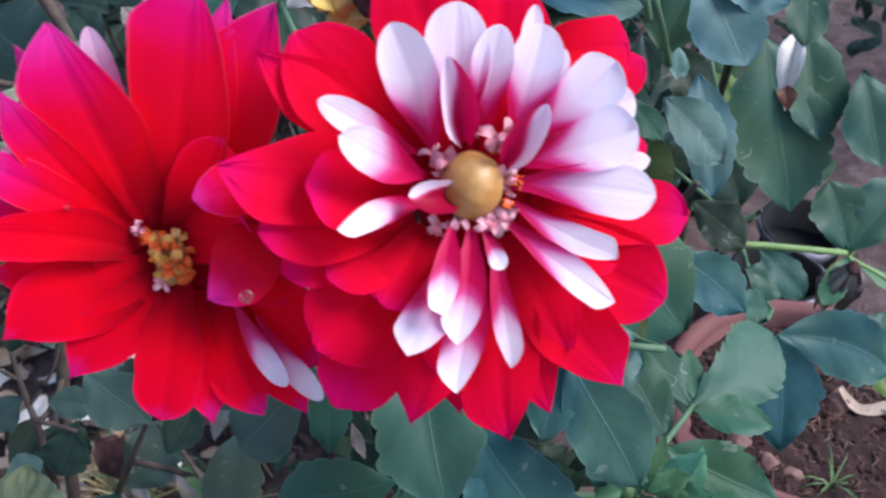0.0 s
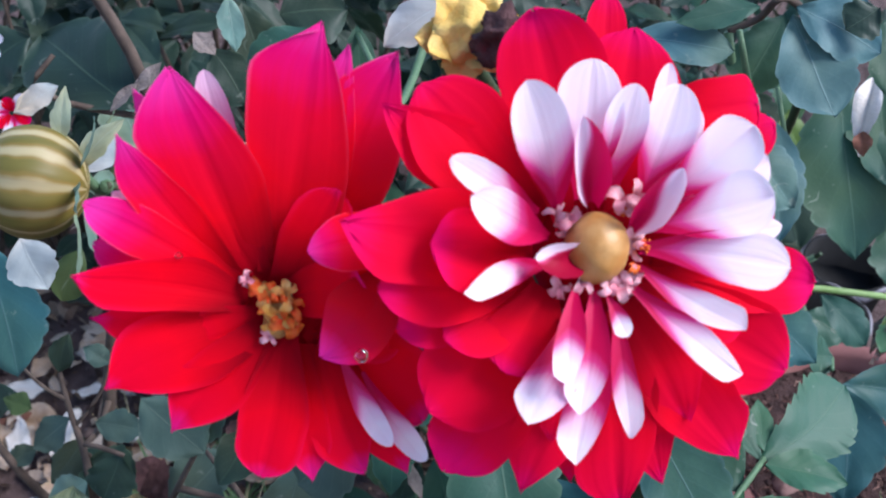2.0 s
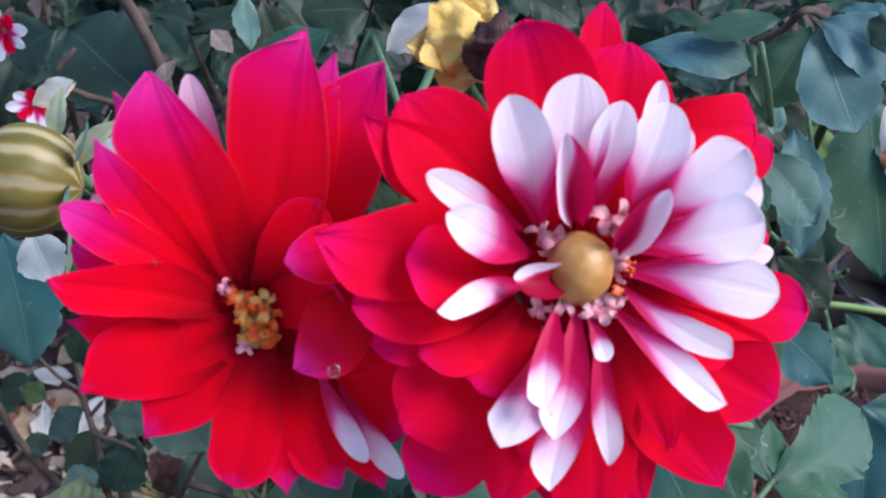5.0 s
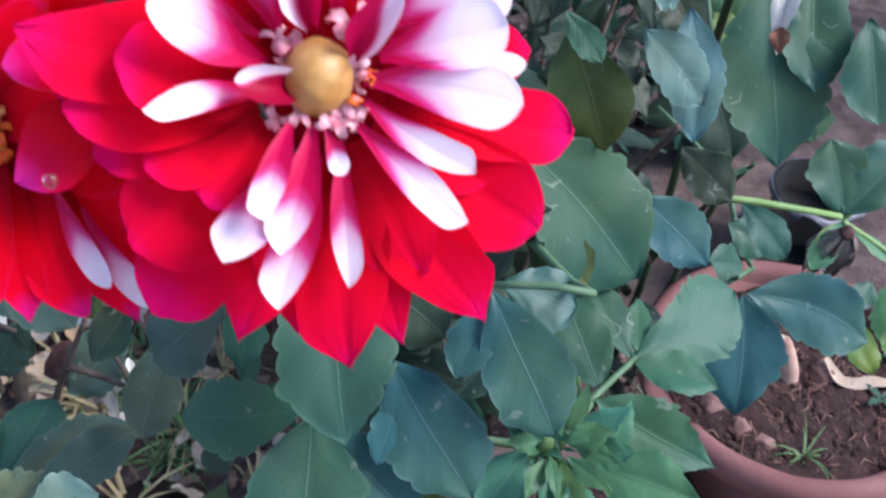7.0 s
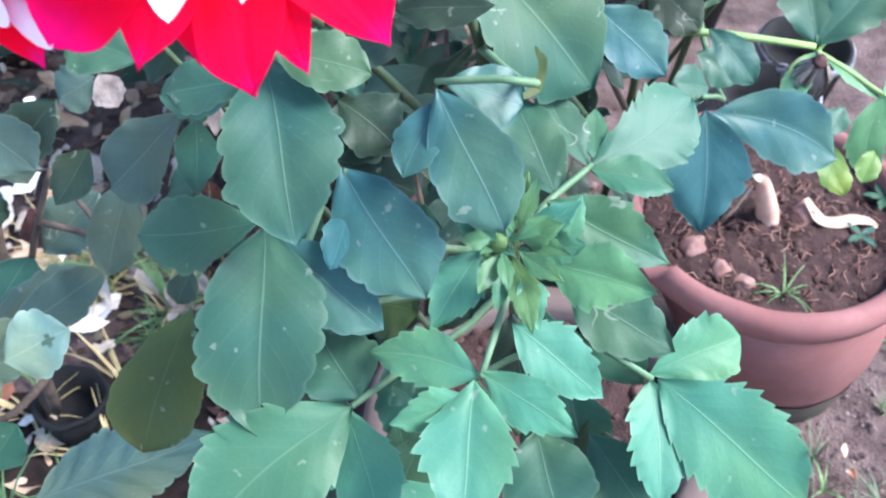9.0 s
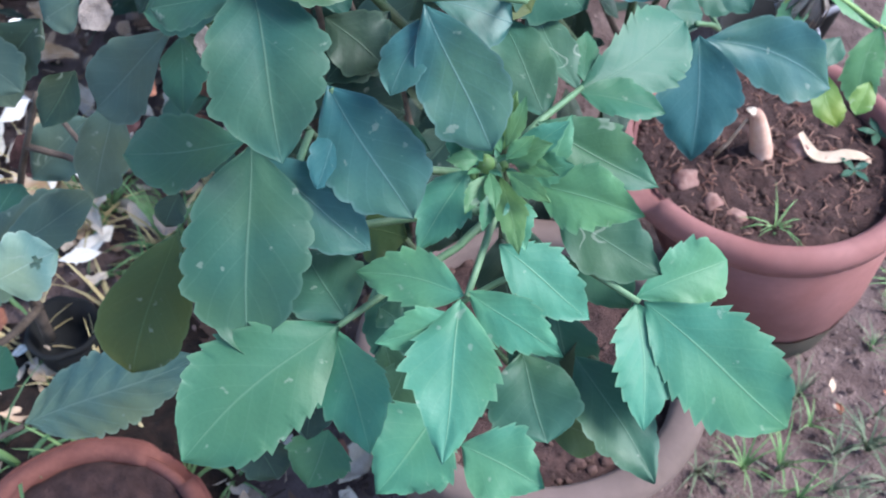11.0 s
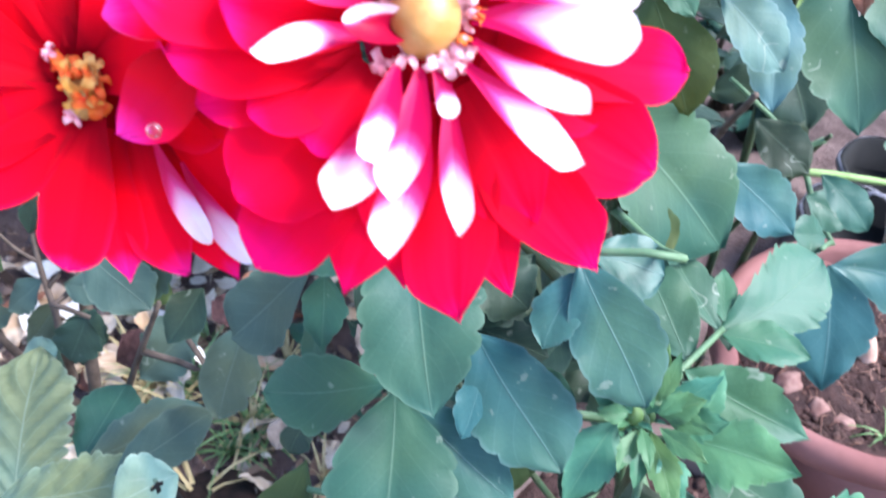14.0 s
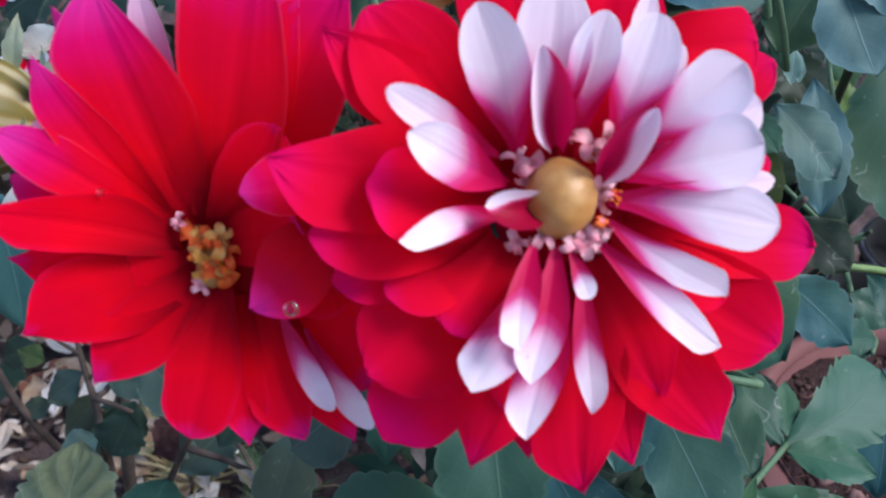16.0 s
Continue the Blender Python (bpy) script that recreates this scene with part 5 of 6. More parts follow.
PALE_RIGHT = [(13.5, 12.5, 4, 36, 30.2, 11, 15, -0.05), (13.7, 9.6, 3, 41.2, 21.9, 6.2, 12.6, 0), (11.9, 5.5, 5, 40.8, 12.8, 11.5, 16.1, -0.03), (8.7, -0.2, 5, 45, -4.6, 10.6, 14.1, 0.05), (14, 0.1, 2, 45.7, 5.6, 2.2, 6.6, 0), (8.9, -4.8, 4, 35, -20.4, 7.6, 8.5, -0.05), (7.4, -10.2, 4, 33.9, -31.7, 8.2, 9.3, -0.05)]
PALE_LOW = [(0.4, -11.6, 6, 5.2, -22.2, 8.7, 4.8, 0), (3.5, -14, 1, 6.9, -48.5, 3.1, 7.4, 0), (-2.7, -10.9, 5, -7.6, -40.6, 14.8, 10.5, 0.05), (-7.5, -10.1, 6, -10.2, -33, 19.3, 8.1, -0.08), (-3, -15.4, 3, -8.1, -53.3, 11.8, 11.2, 0.04), (-8.4, -16.1, 4, -20.3, -42.7, 15.7, 12.5, 0.08)]
PALE_SIDE = [(-13.5, -3.9, 4, -35.8, -10.5, 25.7, 7.1, -0.04), (-14, 2.9, 4, -34.2, 11.9, 29.5, 11.2, 0.05), (-16.4, 9.3, 3, -38.9, 20.6, 28.7, 8.6, 0.03)]
PALE_FOLD = [(-3.6, 11.6, 6, -7.6, 31.1, 21.5, 13.5, 0)]
PALE_CURL = [(7, 4.8, 6, 17.4, 19.2, 16.2, 13, 0)]
RED_TOP = [(-5.1, 5.4, -5, -17.7, 60.5, 1.3, 28.4, -0.03), (4, 5.4, -5, 9.7, 57.4, -6.3, 27.7, 0.03), (-0.9, 7, -8, 3.8, 69.2, -13.3, 12, 0), (8, 33, -5, 43, 38.2, -9.2, 17, 0), (-13.4, 7.6, -5, -46.1, 39.7, 11.1, 25.6, 0.05), (-15.6, 6.1, -6, -54.5, 34.6, 12.5, 20.1, 0), (11.2, 5.5, -7, 32.9, 30.4, -11.4, 17.2, 0)]
RED_LEFT = [(-17.3, 1.5, -4, -63.7, 6.2, 22.4, 24.8, 0.06), (-18.2, -1.5, -2, -43.3, 0.3, 21.4, 20.8, 0), (-18.8, -3.7, -4, -55.9, -10, 16.8, 21.1, 0.04), (-17.2, -8.3, -5, -51.8, -20.6, 8.7, 17.2, 0), (-16.6, -9, -3, -40, -22.6, 9.5, 17.4, 0.03), (-14.5, -10.4, -1, -25.6, -30.6, 8.8, 19.6, 0.05), (-14.2, -12.8, -4, -44, -41.1, 4.4, 27.3, 0.06), (-12.5, -15.9, -6, -40.2, -57.7, -2.4, 24.2, 0.05)]
RED_LOW = [(-6.5, -18.8, -5, -20, -62.9, -4.2, 19.8, 0.08), (-4.1, -18.9, -6, -6.6, -61.6, -9.8, 14, 0), (1.8, -18.8, -5, 6.7, -69.1, -10.2, 24.9, 0), (5.7, -18.9, -6, 18.8, -63.4, -15.1, 14.6, 0.03), (9.6, -15.8, -5, 38.9, -56.7, -15.2, 22.2, -0.06), (6, -14.2, -3, 23.7, -45, -7.9, 23.2, 0), (-3, -17.2, -3, -13, -49, -0.3, 17.3, 0)]
RED_RIGHT = [(12.4, -9.7, -5, 51.9, -33, -14, 23.7, -0.04), (13.9, -4.4, -5, 58.4, -9.5, -11.2, 19.4, -0.03), (12, 3.4, -3, 46.5, 10.5, -7.8, 17, 0), (10, 12, -7, 47.5, 33.5, -10, 15, 0.03), (10.7, -8.2, -4, 39.5, -19.1, -9.8, 18.7, 0)]
SIDE_TOP = [(-6.5, 8.4, -1, -22.8, 58.4, 20.3, 26.5, 0.0), (1.2, 8.4, -1, 13.6, 70.2, 15.6, 29.5, 0.0), (5.4, 8.4, -4, 19.7, 66.5, 7.5, 13, -0.05), (7.7, 6.8, -4, 31.7, 64.7, 7.5, 26.6, 0.06), (-3.6, 5.3, -2, -23.3, 40.5, 13.1, 17.8, 0.03)]
SIDE_LEFT = [(-10, 6.8, -3, -32.1, 53.5, 19.0, 12.4, 0.05), (-10.8, 6.8, -1, -35.1, 42.1, 22, 13.4, 0.05), (-9.6, 3.8, -1, -43.7, 26.1, 20.8, 12.7, -0.05), (-11, 2.9, -4, -44.3, 16.2, 12.1, 13.7, 0), (-7.9, 1.5, 0, -45.5, 8.5, 21.7, 15.8, -0.04), (-7.8, -0.2, -4, -45.5, -2.7, 8.9, 14.4, 0.06)]
SIDE_LOW = [(-2.8, -4, -2, -42.2, -20.7, 7.4, 22.7, -0.06), (-0.9, -5.3, 0, -25.8, -31.7, 6, 18.9, -0.04), (2.3, -7.6, 1, -4.1, -44.6, 1.5, 18.9, 0.06), (5.7, -10.1, -2, 8.6, -47.2, -6.5, 14.9, -0.04), (10.2, -10.2, -3, 22.5, -45.4, -8.6, 17.6, -0.04), (13.8, -11.1, -5, 33.7, -46.7, -13.7, 14.7, -0.04), (-1.1, -3.9, -1, -23.7, -11.5, 3.8, 18.4, 0)]
SIDE_SHADE = [(9.9, -4.1, -5, 38.2, -32.5, -11.9, 27.5, 0), (9.9, -1, -5, 35.1, -4.1, -6.3, 27, 0), (8.3, 2.1, -5, 30.2, 16.2, -3.6, 25.2, 0)]
SIDE_CENTRE = [(30.6, 8.6, 4, 13.6, -12, 12.1, 19.5, 0.10)]
SIDE_ROLL = [(32.1, 17.7, 4, 10.3, 14.3, 14.6, 15.3, -0.05)]
SIDE_PALE = [(16.6, -13.1, -1, 30.4, -37.6, -2.2, 6.3, -0.06), (22.5, -18, -4, 39.3, -42.8, -7.6, 7, -0.06)]
SIDE_INNER = [(1, 2, -1, 24, 5, 9, 16, 0.05), (1, 4, -2, 17, 30, 11, 18, -0.04)]
SIDE_BACK = [(-12, 9.9, -5, -40.7, 29.6, 9.6, 6.9, 0), (-7.5, 17.7, -6, -18.5, 61.8, 4.9, 9.5, 0)]
PALE_HOOK = [(-9.0, -2.2, 6, -18.5, -2.6, 17, 9.0, 0.12)]
GAZE = look((-0.023, 0.014, 0.902), (-0.051, 1.563, -0.363), 2.4).to_3x3().to_4x4()


def bloom(pl, centre, rings, seed):
    head = new("flower_head")
    head.parent = pl
    head.matrix_basis = Matrix.Translation(centre) @ GAZE
    k = seed
    for material, form, arch, rows in rings:
        for bx, by, bz, tx, ty, tz, width, bow in rows:
            k += 1
            petal(head, (bx, by, bz), (tx, ty, tz), width, bow, material, k, form, arch)
    vs, fs = lathe([(0.0, -0.016), (0.005, -0.016), (0.009, -0.010), (0.011, -0.006), (0.0, -0.005)], 20)
    part("receptacle", vs, fs, STEM, head)
    # filler disc; without UVs it takes CRIMSON's dark end, as shade between petals
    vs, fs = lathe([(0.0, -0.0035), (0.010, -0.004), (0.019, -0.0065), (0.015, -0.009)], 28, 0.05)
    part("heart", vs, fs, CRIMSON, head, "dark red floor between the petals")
    return head


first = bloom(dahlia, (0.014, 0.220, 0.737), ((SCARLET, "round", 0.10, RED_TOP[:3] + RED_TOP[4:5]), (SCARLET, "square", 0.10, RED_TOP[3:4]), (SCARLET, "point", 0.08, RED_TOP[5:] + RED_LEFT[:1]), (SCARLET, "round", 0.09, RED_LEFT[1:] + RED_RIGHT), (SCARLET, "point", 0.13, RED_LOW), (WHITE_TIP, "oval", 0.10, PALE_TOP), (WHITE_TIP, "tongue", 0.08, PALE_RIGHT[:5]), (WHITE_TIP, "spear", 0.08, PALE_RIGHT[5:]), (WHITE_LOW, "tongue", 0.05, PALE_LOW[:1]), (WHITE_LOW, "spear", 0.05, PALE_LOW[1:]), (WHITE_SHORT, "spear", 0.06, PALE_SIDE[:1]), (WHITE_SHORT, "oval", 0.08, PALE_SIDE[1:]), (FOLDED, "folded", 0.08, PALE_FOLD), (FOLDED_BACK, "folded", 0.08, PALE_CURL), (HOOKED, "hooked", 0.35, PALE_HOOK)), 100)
first["label"] = "red bloom with white-tipped inner petals"
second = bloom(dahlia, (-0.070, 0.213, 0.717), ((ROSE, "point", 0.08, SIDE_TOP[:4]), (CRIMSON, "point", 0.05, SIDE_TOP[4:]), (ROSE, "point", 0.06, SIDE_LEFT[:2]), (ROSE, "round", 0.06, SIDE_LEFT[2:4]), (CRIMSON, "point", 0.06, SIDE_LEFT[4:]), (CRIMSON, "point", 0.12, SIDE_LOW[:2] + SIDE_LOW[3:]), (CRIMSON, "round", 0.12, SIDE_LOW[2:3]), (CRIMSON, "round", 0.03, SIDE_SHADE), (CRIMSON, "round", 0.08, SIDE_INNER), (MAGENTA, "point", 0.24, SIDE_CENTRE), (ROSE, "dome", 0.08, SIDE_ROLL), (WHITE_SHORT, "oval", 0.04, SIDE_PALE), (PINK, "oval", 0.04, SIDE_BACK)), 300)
second["label"] = "deep red bloom with an orange centre"

# the tan disc of the first bloom: tightly packed buds on a dome
vs, fs = ball(0.0085, (0.96, 1.08, 0.95), 40, 28, 0.03, 5)
vs = [(a * (1 + 0.006 * math.sin(38 * math.atan2(b, a) + 30 * c / 0.0085)), b * (1 + 0.006 * math.sin(38 * math.atan2(b, a) + 30 * c / 0.0085)), c) for a, b, c in vs]
part("disc", vs, fs, DISC, first, "tan dome of unopened florets", m=pose(-0.0019, 0, 0.0045))


def floret(head, x, y, z, size, material, seed):
    """A small floret of a few tongues that curl back on themselves."""
    rnd = random.Random(seed)
    rows, cols = 13, 5
    vs, fs = [], []
    for t in range(4):
        turn = radians(rnd.uniform(-35, 35) + 90 * t)
        e, p, q = radians(rnd.uniform(55, 85)), 0.05 * size, 0.0
        step = size * rnd.uniform(1.2, 1.7) / rows
        curl = radians(rnd.uniform(190, 290)) / rows
        wide = size * rnd.uniform(0.42, 0.62)
        o = len(vs)
        for i in range(rows):
            v = i / (rows - 1)
            w = wide * (0.35 + 0.65 * math.sin(math.pi * (0.15 + 0.7 * v)))
            for j in range(cols):
                u = j / (cols - 1) - 0.5
                a, b = p + 0.06 * size * math.sin(9 * v + 5 * u), u * w
                vs.append((a * math.cos(turn) - b * math.sin(turn), a * math.sin(turn) + b * math.cos(turn), q + 0.5 * w * u * u))
            p += step * math.cos(e)
            q += step * math.sin(e)
            e -= curl * (0.6 + 0.8 * v)
        fs += [tuple(k + o for k in f) for f in grid(rows, cols)]
    part("floret", vs, fs, material, head, m=pose(x / 1000, y / 1000, z / 1000, rnd.uniform(-35, 35), rnd.uniform(-35, 35), rnd.uniform(0, 360)))


for i, (x, y, z, s) in enumerate(((-7.2, 7.4, 5, 5.5), (-10.2, 8.2, 4, 4.5), (-8.6, 4.6, 4, 3.5), (6.2, 12.0, 6, 6.5), (9.2, 13.2, 6, 6.0), (7.6, 10.2, 5, 4.5), (9.0, 2.2, 5, 4.5), (9.4, -0.6, 5, 4.0), (8.5, -6.2, 5, 5.0), (5.6, -9.6, 5, 6.0), (3.0, -9.8, 5, 4.5), (8.0, -9.4, 4, 4.5), (-3.8, -8.2, 5, 5.0), (-9.2, -9.8, 4, 5.0))):
    floret(first, x - 1.9, y, z, s * 0.82 / 1000, FLORET, i)
for i, (x, y, z, s) in enumerate(((11.8, -0.4, 5, 2.4), (9.0, -5.4, 7, 2.4), (12.4, 1.0, 5, 2.0), (6.6, 9.2, 6, 1.8))):
    floret(first, x - 1.9, y, z, s / 1000, ORANGE, 40 + i)

# orange stamens of the second bloom
vs, fs = ball(0.0055, (0.75, 1.15, 0.6), 16, 10, 0.3, 8)
part("disc", vs, fs, DISC, second, "ragged ochre centre", m=pose(0.001, -0.002, 0.002))
rs = random.Random(4)
for i in range(7):
    q, r = rs.uniform(0, 6.28), rs.uniform(0.001, 0.0068)
    x, y = r * 0.8 * math.cos(q), r * 1.2 * math.sin(q)
    vs, fs = tube([(0, 0, 0), (x * 0.15, y * 0.15, 0.003), (x * 0.4 + 0.0008 * math.sin(i * 2.1), y * 0.4 + 0.0006 * math.cos(i * 3.3), 0.0046)], [0.0012, 0.0011, 0.0005], 7)
    part("stamen", vs, fs, ORANGE, second, m=pose(x, y, 0.003))
for i, (x, y, z, size) in enumerate(((-4.0, 5.8, 3, 6.2), (-0.8, 2.6, 4, 6.6), (1.6, -2.2, 4, 7.0), (3.4, -5.6, 3, 6.6), (-1.4, -4.8, 3, 5.2), (2.8, 4.4, 3, 5.2), (5.0, -0.8, 3, 5.4))):
    floret(second, x * 0.85, y * 0.85, z, size * 0.82 / 1000, OCHRE if i % 3 else ORANGE, 60 + i)
for i, (x, y, z, size) in enumerate(((-7.2, 7.2, 3, 3.0), (-1.6, -8.0, 3, 3.0))):
    floret(second, x, y, z, size / 1000, FLORET, 80 + i)
# striped fat bud
m_, n_, l_, b_ = shader("bud_striped", 0.5, 0.3)
uv_ = n_.new("ShaderNodeUVMap")
s_ = n_.new("ShaderNodeSeparateXYZ")
l_.new(uv_.outputs[0], s_.inputs[0])
wv = maths(n_, l_, "SINE", maths(n_, l_, "MULTIPLY", maths(n_, l_, "ADD", s_.outputs[0], maths(n_, l_, "MULTIPLY", noise_tex(n_, l_, 60, 2), 0.06)), 2 * math.pi * 11))
stripes = ramp(n_, l_, maths(n_, l_, "ADD", maths(n_, l_, "MULTIPLY", wv, 0.5), 0.5), [(0.25, (0.06, 0.085, 0.02)), (0.6, (0.15, 0.125, 0.035)), (0.95, (0.39, 0.37, 0.22))])
l_.new(mix(n_, l_, maths(n_, l_, "MULTIPLY", noise_tex(n_, l_, 40, 3), 0.5), stripes, (0.34, 0.18, 0.03)), b_.inputs["Base Color"])
BUD = m_
bud = new("bud")
bud.parent = dahlia
bud["label"] = "fat unopened bud striped green and cream"
bud.matrix_basis = Matrix.Translation((-0.158, 0.273, 0.709)) @ GAZE @ pose(0, 0, 0, 0, -82, -8)
seg, rings = 44, 22
vs, uvs = [], []
for i in range(rings + 1):
    t = math.pi * i / rings
    for k in range(seg + 1):
        q = 2 * math.pi * k / seg
        rr = 0.0178 * math.sin(t) ** 0.9 * (1 + 0.035 * math.sin(11 * q))
        vs.append((rr * math.cos(q), rr * math.sin(q), 0.0165 * math.cos(t)))
        uvs.append((k / seg, i / rings))
part("ovary", vs, grid(rings + 1, seg + 1), BUD, bud, uvs=uvs)
for i in range(6):
    vs, fs, uvs = blade(0.021, 0.009, 3, -0.3, 0.4, 0.05, 60 + i)
    part("bract", vs, fs, PALE, bud, uvs=uvs, m=pose(0, 0, -0.014, 0, 0, 60 * i + 20) @ pose(0, 0.008, 0, -25, 0, 0))

SPENT = (-0.0225, 0.279, 0.7645)
# spent head: yellow bracts round a shrivelled brown bloom
spent = new("spent_head")
spent.parent = dahlia
spent["label"] = "withered head with yellow bracts and a brown shrivelled bloom"
spent.matrix_basis = Matrix.Translation(SPENT) @ GAZE
for i in range(9):
    vs, fs, uvs = blade(0.0155, 0.0125, 3, -0.2, 0.3, 0.08, 80 + i)
    part("bract", vs, fs, YELLOW, spent, uvs=uvs, m=pose(0, 0, 0, 0, 0, 40 * i + 7 * (i % 3)) @ pose(0, 0.001, 0, 8 + 22 * (i % 2), 0, 0))
vs, fs = ball(0.0105, (1.1, 0.95, 0.8), 28, 20, 0.45, 6)
part("receptacle", vs, fs, YELLOW, spent)
vs, fs = ball(0.0072, (1, 0.95, 1), 24, 18, 0.9, 9)
part("shrivelled_bloom", vs, fs, BROWN, spent, m=pose(0.0080, -0.003, 0.011))

# flower buds in the growing tip
for i, (x, y, z, r) in enumerate(((0.091, 0.288, 0.513, 0.0042), (0.098, 0.291, 0.509, 0.003), (0.086, 0.286, 0.508, 0.0028), (0.094, 0.283, 0.505, 0.0026))):
    vs, fs = ball(r, (1, 1, 1.05), 14, 10, 0.1, i)
    part("bud", vs, fs, LIME, dahlia, "tiny round green bud", m=pose(x, y, z))
    for k in range(5):
        vs, fs, uvs = blade(r * 2.4, r * 0.9, 2, 0.3, 0.3, 0.03, 90 + k)
        part("bract", vs, fs, GREEN, dahlia, uvs=uvs, m=pose(x, y, z, 0, 0, 72 * k + i * 20) @ pose(0, r * 0.7, -r * 0.3, 35, 0, 0))

def small_flower(pl, centre, size, seed):
    head = new("small_flower")
    head.parent = pl
    head["label"] = "small ragged red and white flower"
    head.matrix_basis = Matrix.Translation(centre) @ GAZE @ pose(0, 0, 0, 20, -25, seed * 40)
    for i in range(9):
        q, r = radians(i * 40 + seed * 7), size * (0.8 + 0.3 * (i % 3) / 2)
        petal(head, (0.1 * r * math.cos(q), 0.1 * r * math.sin(q), 0), (r * math.cos(q), r * math.sin(q), 0.3 * r), size * 0.5, 0, SCARLET if i % 3 == 0 else WHITE_TIP, 700 + seed * 20 + i, "oval")


small_flower(shrub, (-0.318, 0.56, 0.60), 17, 1)
small_flower(shrub, (-0.305, 0.55, 0.555), 15, 2)

for pl, base in ((dahlia, (0.13, 0.385, 0.175)), (shrub, (-0.285, 0.475, 0.06)), (back_dahlia, (0.20, 0.72, 0.0)), (pot_plant, (0.24, 0.76, 0.0))):
    settle(pl, base)

# dried bits caught in the foliage
vs, fs, uvs = blade(0.046, 0.016, 3, 0.45, 1.3, 0.06, 5, 0.42, 2.0, 1.6, 0.03)
dried = part("dried_petal", vs, fs, BLEACHED_SUNLIT, uvs=uvs, m=facing((0.214, 0.549, 0.612), (0.202, 0.515, 0.586), 28))
tagged(dried, "curled white dried petal caught on a leaf", "dried petal")
vs, fs, uvs = blade(0.014, 0.011, 3, 0.6, 1.0, 0.10, 9)
part("tip", vs, fs, DRY_RED, dried, "shrivelled rusty tip", uvs=uvs, m=pose(0, 0.034, -0.004, -12, 0, 12))
dead = new("dead_bloom")
dead.location = (0.319, 0.590, 0.392)
tagged(dead, "grey fibrous dead bloom hanging from a lime stalk", "dead bloom")
vs, fs = ball(0.006, (1, 1, 0.8), 16, 10, 0.4, 3)
part("receptacle", vs, fs, BROWN, dead)
rd = random.Random(12)
for i in range(46):
    q, r = rd.uniform(0, 6.28), rd.uniform(0.004, 0.018)
    x, y, drop = r * math.cos(q), r * math.sin(q), rd.uniform(0.030, 0.052)
    vs, fs = strip([(0.3 * x, 0.3 * y, 0), (0.9 * x - 0.003, 0.9 * y, -0.35 * drop), (x - 0.006, y, -0.7 * drop), (0.7 * x - 0.009, 0.7 * y, -drop)], 0.0055)
    part("dry_ray", vs, fs, WITHERED if i % 2 else DRY_PALE, dead)



# ---- plants farther back: leafy masses ----
def thicket(name, x, y, n, rad, height, seed, material, label, low=0.02):
    th = new(name)
    th.location = (x, y, 0)
    tagged(th, label, "shrub", "plants behind")
    rnd = random.Random(seed)
    vs, fs, uvs = [], [], []
    for s in range(7):
        q = rnd.uniform(0, 6.28)
        top = (rad * 0.6 * math.cos(q), rad * 0.6 * math.sin(q), height * rnd.uniform(0.6, 0.95))
        v, f = tube([(0.01 * s - 0.03, 0, -0.01), (top[0] * 0.4, top[1] * 0.4, top[2] * 0.5), top], [0.005, 0.004, 0.0015], 7)
        part("stem", v, f, TWIG, th)
    for i in range(n):
        q, r = rnd.uniform(0, 6.28), rad * math.sqrt(rnd.random())
        z = low + (height - low) * rnd.random() ** 0.8
        size = rnd.uniform(0.035, 0.08)
        v, f, u = blade(size, size * rnd.uniform(0.45, 0.65), 5, rnd.uniform(0, 0.3), rnd.uniform(0.1, 0.4), 0.05, seed * 997 + i)
        m = pose(r * math.cos(q), r * math.sin(q), z, 0, 0, rnd.uniform(0, 360)) @ pose(0, 0, 0, rnd.uniform(-60, 25), rnd.uniform(-25, 25), 0)
        o = len(vs)
        vs += [tuple(m @ Vector(p)) for p in v]
        fs += [tuple(k + o for k in g) for g in f]
        uvs += u
    tagged(part("foliage", vs, fs, material, th, uvs=uvs), kind="stuff")


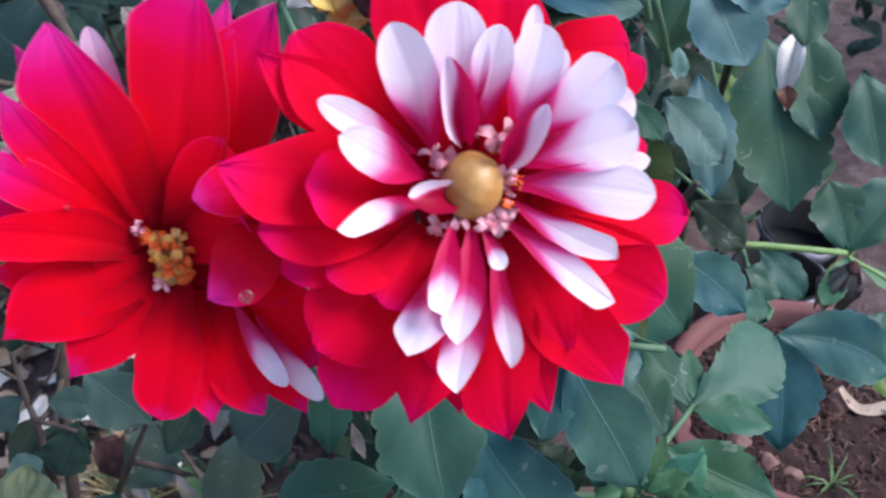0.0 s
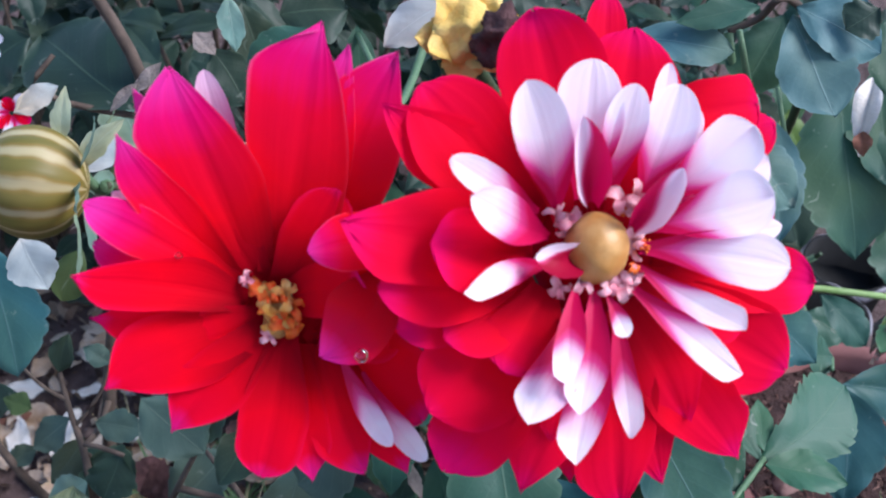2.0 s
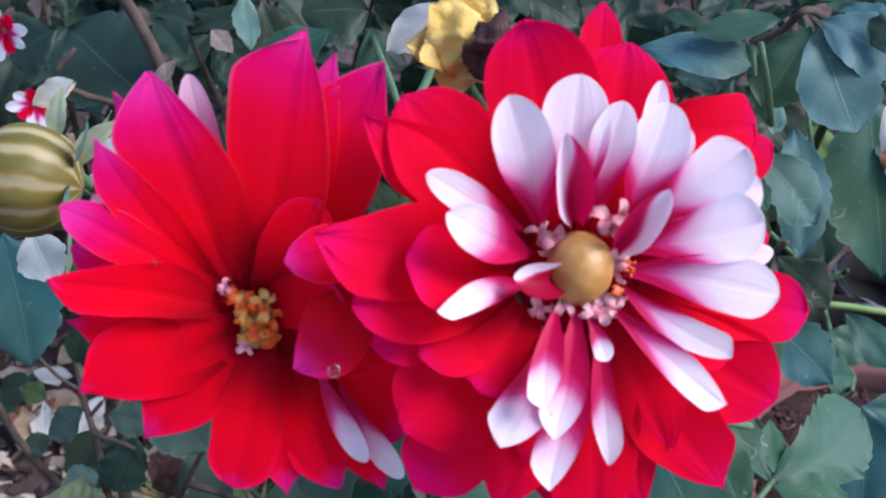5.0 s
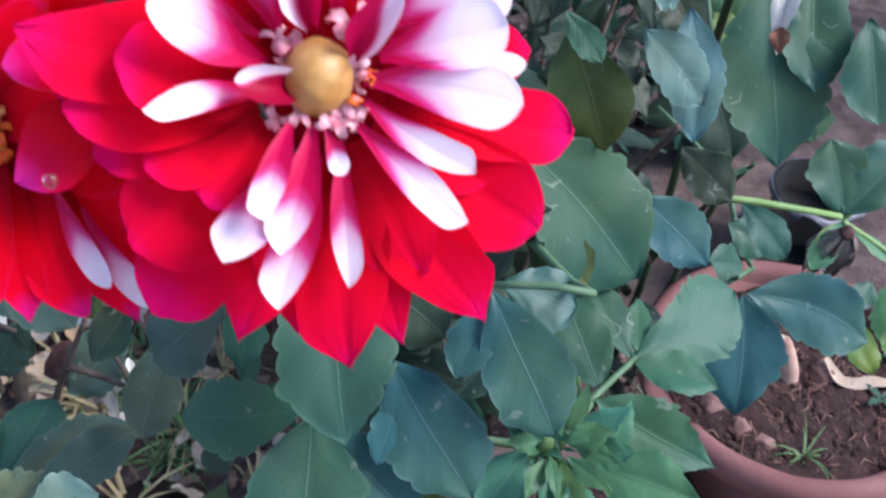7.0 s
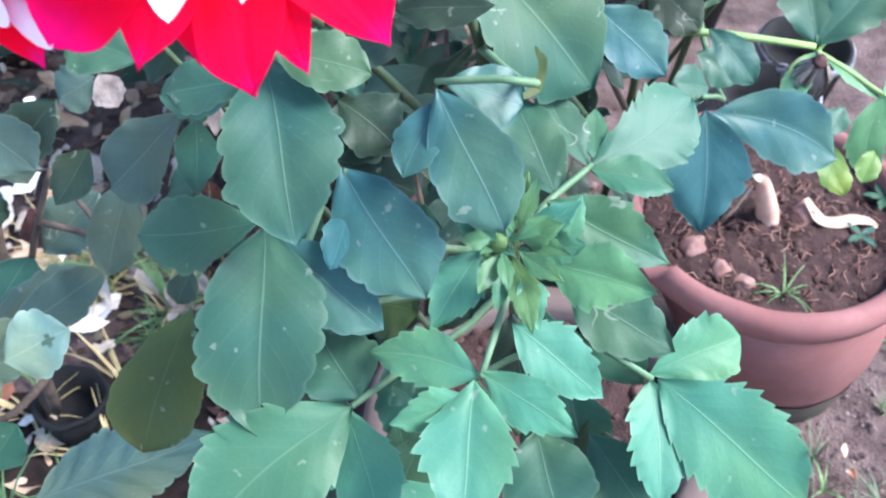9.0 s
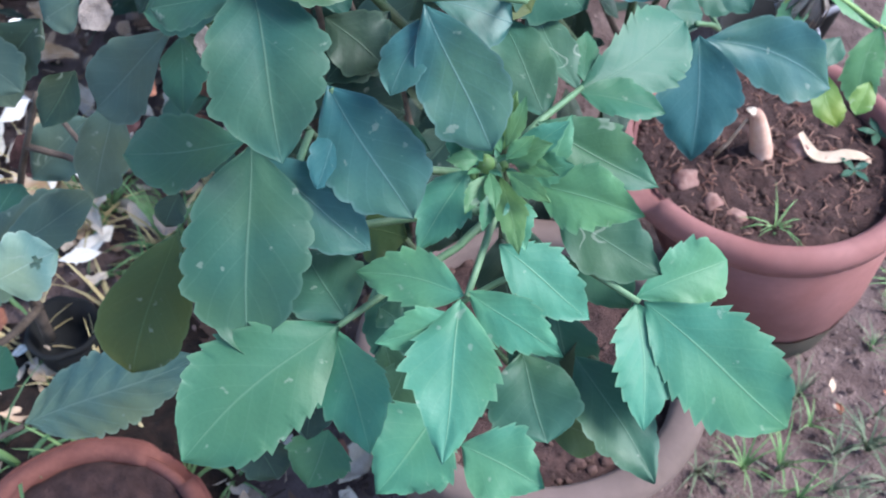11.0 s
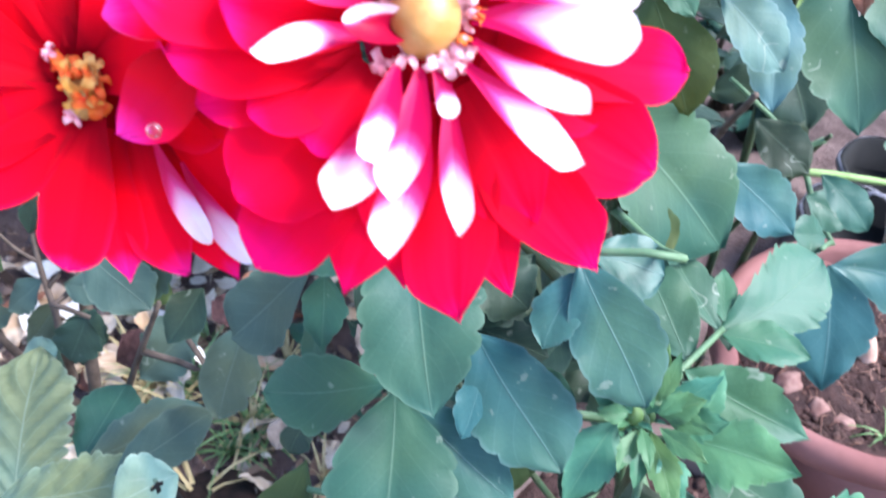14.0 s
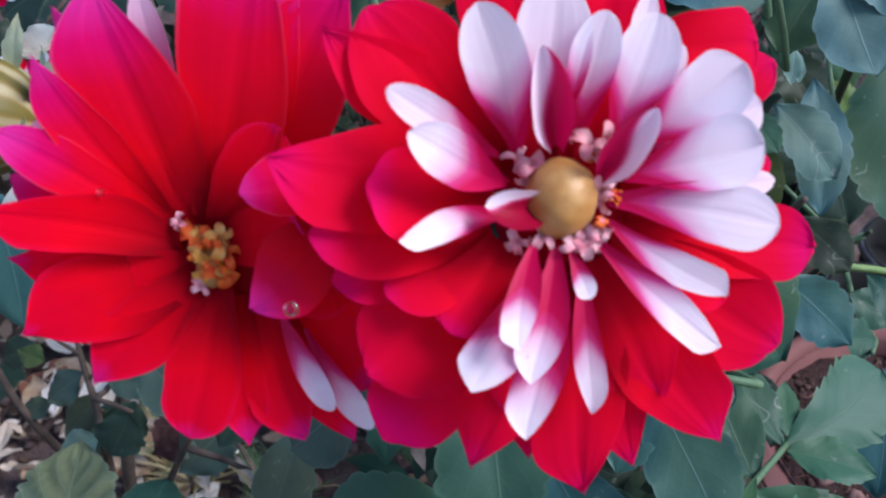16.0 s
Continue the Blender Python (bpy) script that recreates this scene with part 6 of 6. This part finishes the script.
# DARK foliage brings the gloom behind the blooms as leaf colour
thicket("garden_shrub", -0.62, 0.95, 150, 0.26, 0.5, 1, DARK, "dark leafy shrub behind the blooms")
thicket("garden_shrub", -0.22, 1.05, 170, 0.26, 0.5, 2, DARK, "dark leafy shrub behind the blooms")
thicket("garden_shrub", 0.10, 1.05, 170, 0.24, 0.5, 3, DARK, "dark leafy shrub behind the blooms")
thicket("garden_shrub", 0.30, 1.25, 110, 0.16, 0.42, 4, TEAL, "bluish leafy plant behind the pots")
thicket("garden_shrub", -0.05, 0.75, 60, 0.16, 0.4, 5, TEAL, "loose leafy plant behind the dahlia")
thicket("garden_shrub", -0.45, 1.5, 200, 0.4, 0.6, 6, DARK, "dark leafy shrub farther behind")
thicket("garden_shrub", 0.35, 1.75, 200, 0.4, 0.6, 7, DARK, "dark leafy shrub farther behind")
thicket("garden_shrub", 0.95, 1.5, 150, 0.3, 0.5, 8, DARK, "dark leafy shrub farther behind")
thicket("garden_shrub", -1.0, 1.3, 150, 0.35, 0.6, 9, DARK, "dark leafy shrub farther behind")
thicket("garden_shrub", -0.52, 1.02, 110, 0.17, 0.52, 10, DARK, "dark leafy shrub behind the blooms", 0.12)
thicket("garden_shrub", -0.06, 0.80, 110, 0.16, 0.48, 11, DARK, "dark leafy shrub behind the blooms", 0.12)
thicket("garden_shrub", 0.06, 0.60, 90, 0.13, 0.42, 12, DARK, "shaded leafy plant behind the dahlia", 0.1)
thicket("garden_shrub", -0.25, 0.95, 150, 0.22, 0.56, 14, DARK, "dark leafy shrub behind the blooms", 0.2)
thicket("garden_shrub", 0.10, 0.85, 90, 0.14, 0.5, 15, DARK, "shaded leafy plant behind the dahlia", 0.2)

# ---- drops of water on the petals ----
mw, nw, lw, bw = shader("water", 0.02, 0.5)
bw.inputs["Transmission Weight"].default_value = 1.0
bw.inputs["IOR"].default_value = 1.33
for x, y, z, r in DROPS:
    vs, fs = ball(r, (1, 1, 0.7), 14, 10)
    tagged(part("water_drop", vs, fs, mw, m=Matrix.Translation((x, y, z)) @ GAZE), "clear drop of water on a red petal", "water drop", "water drops")
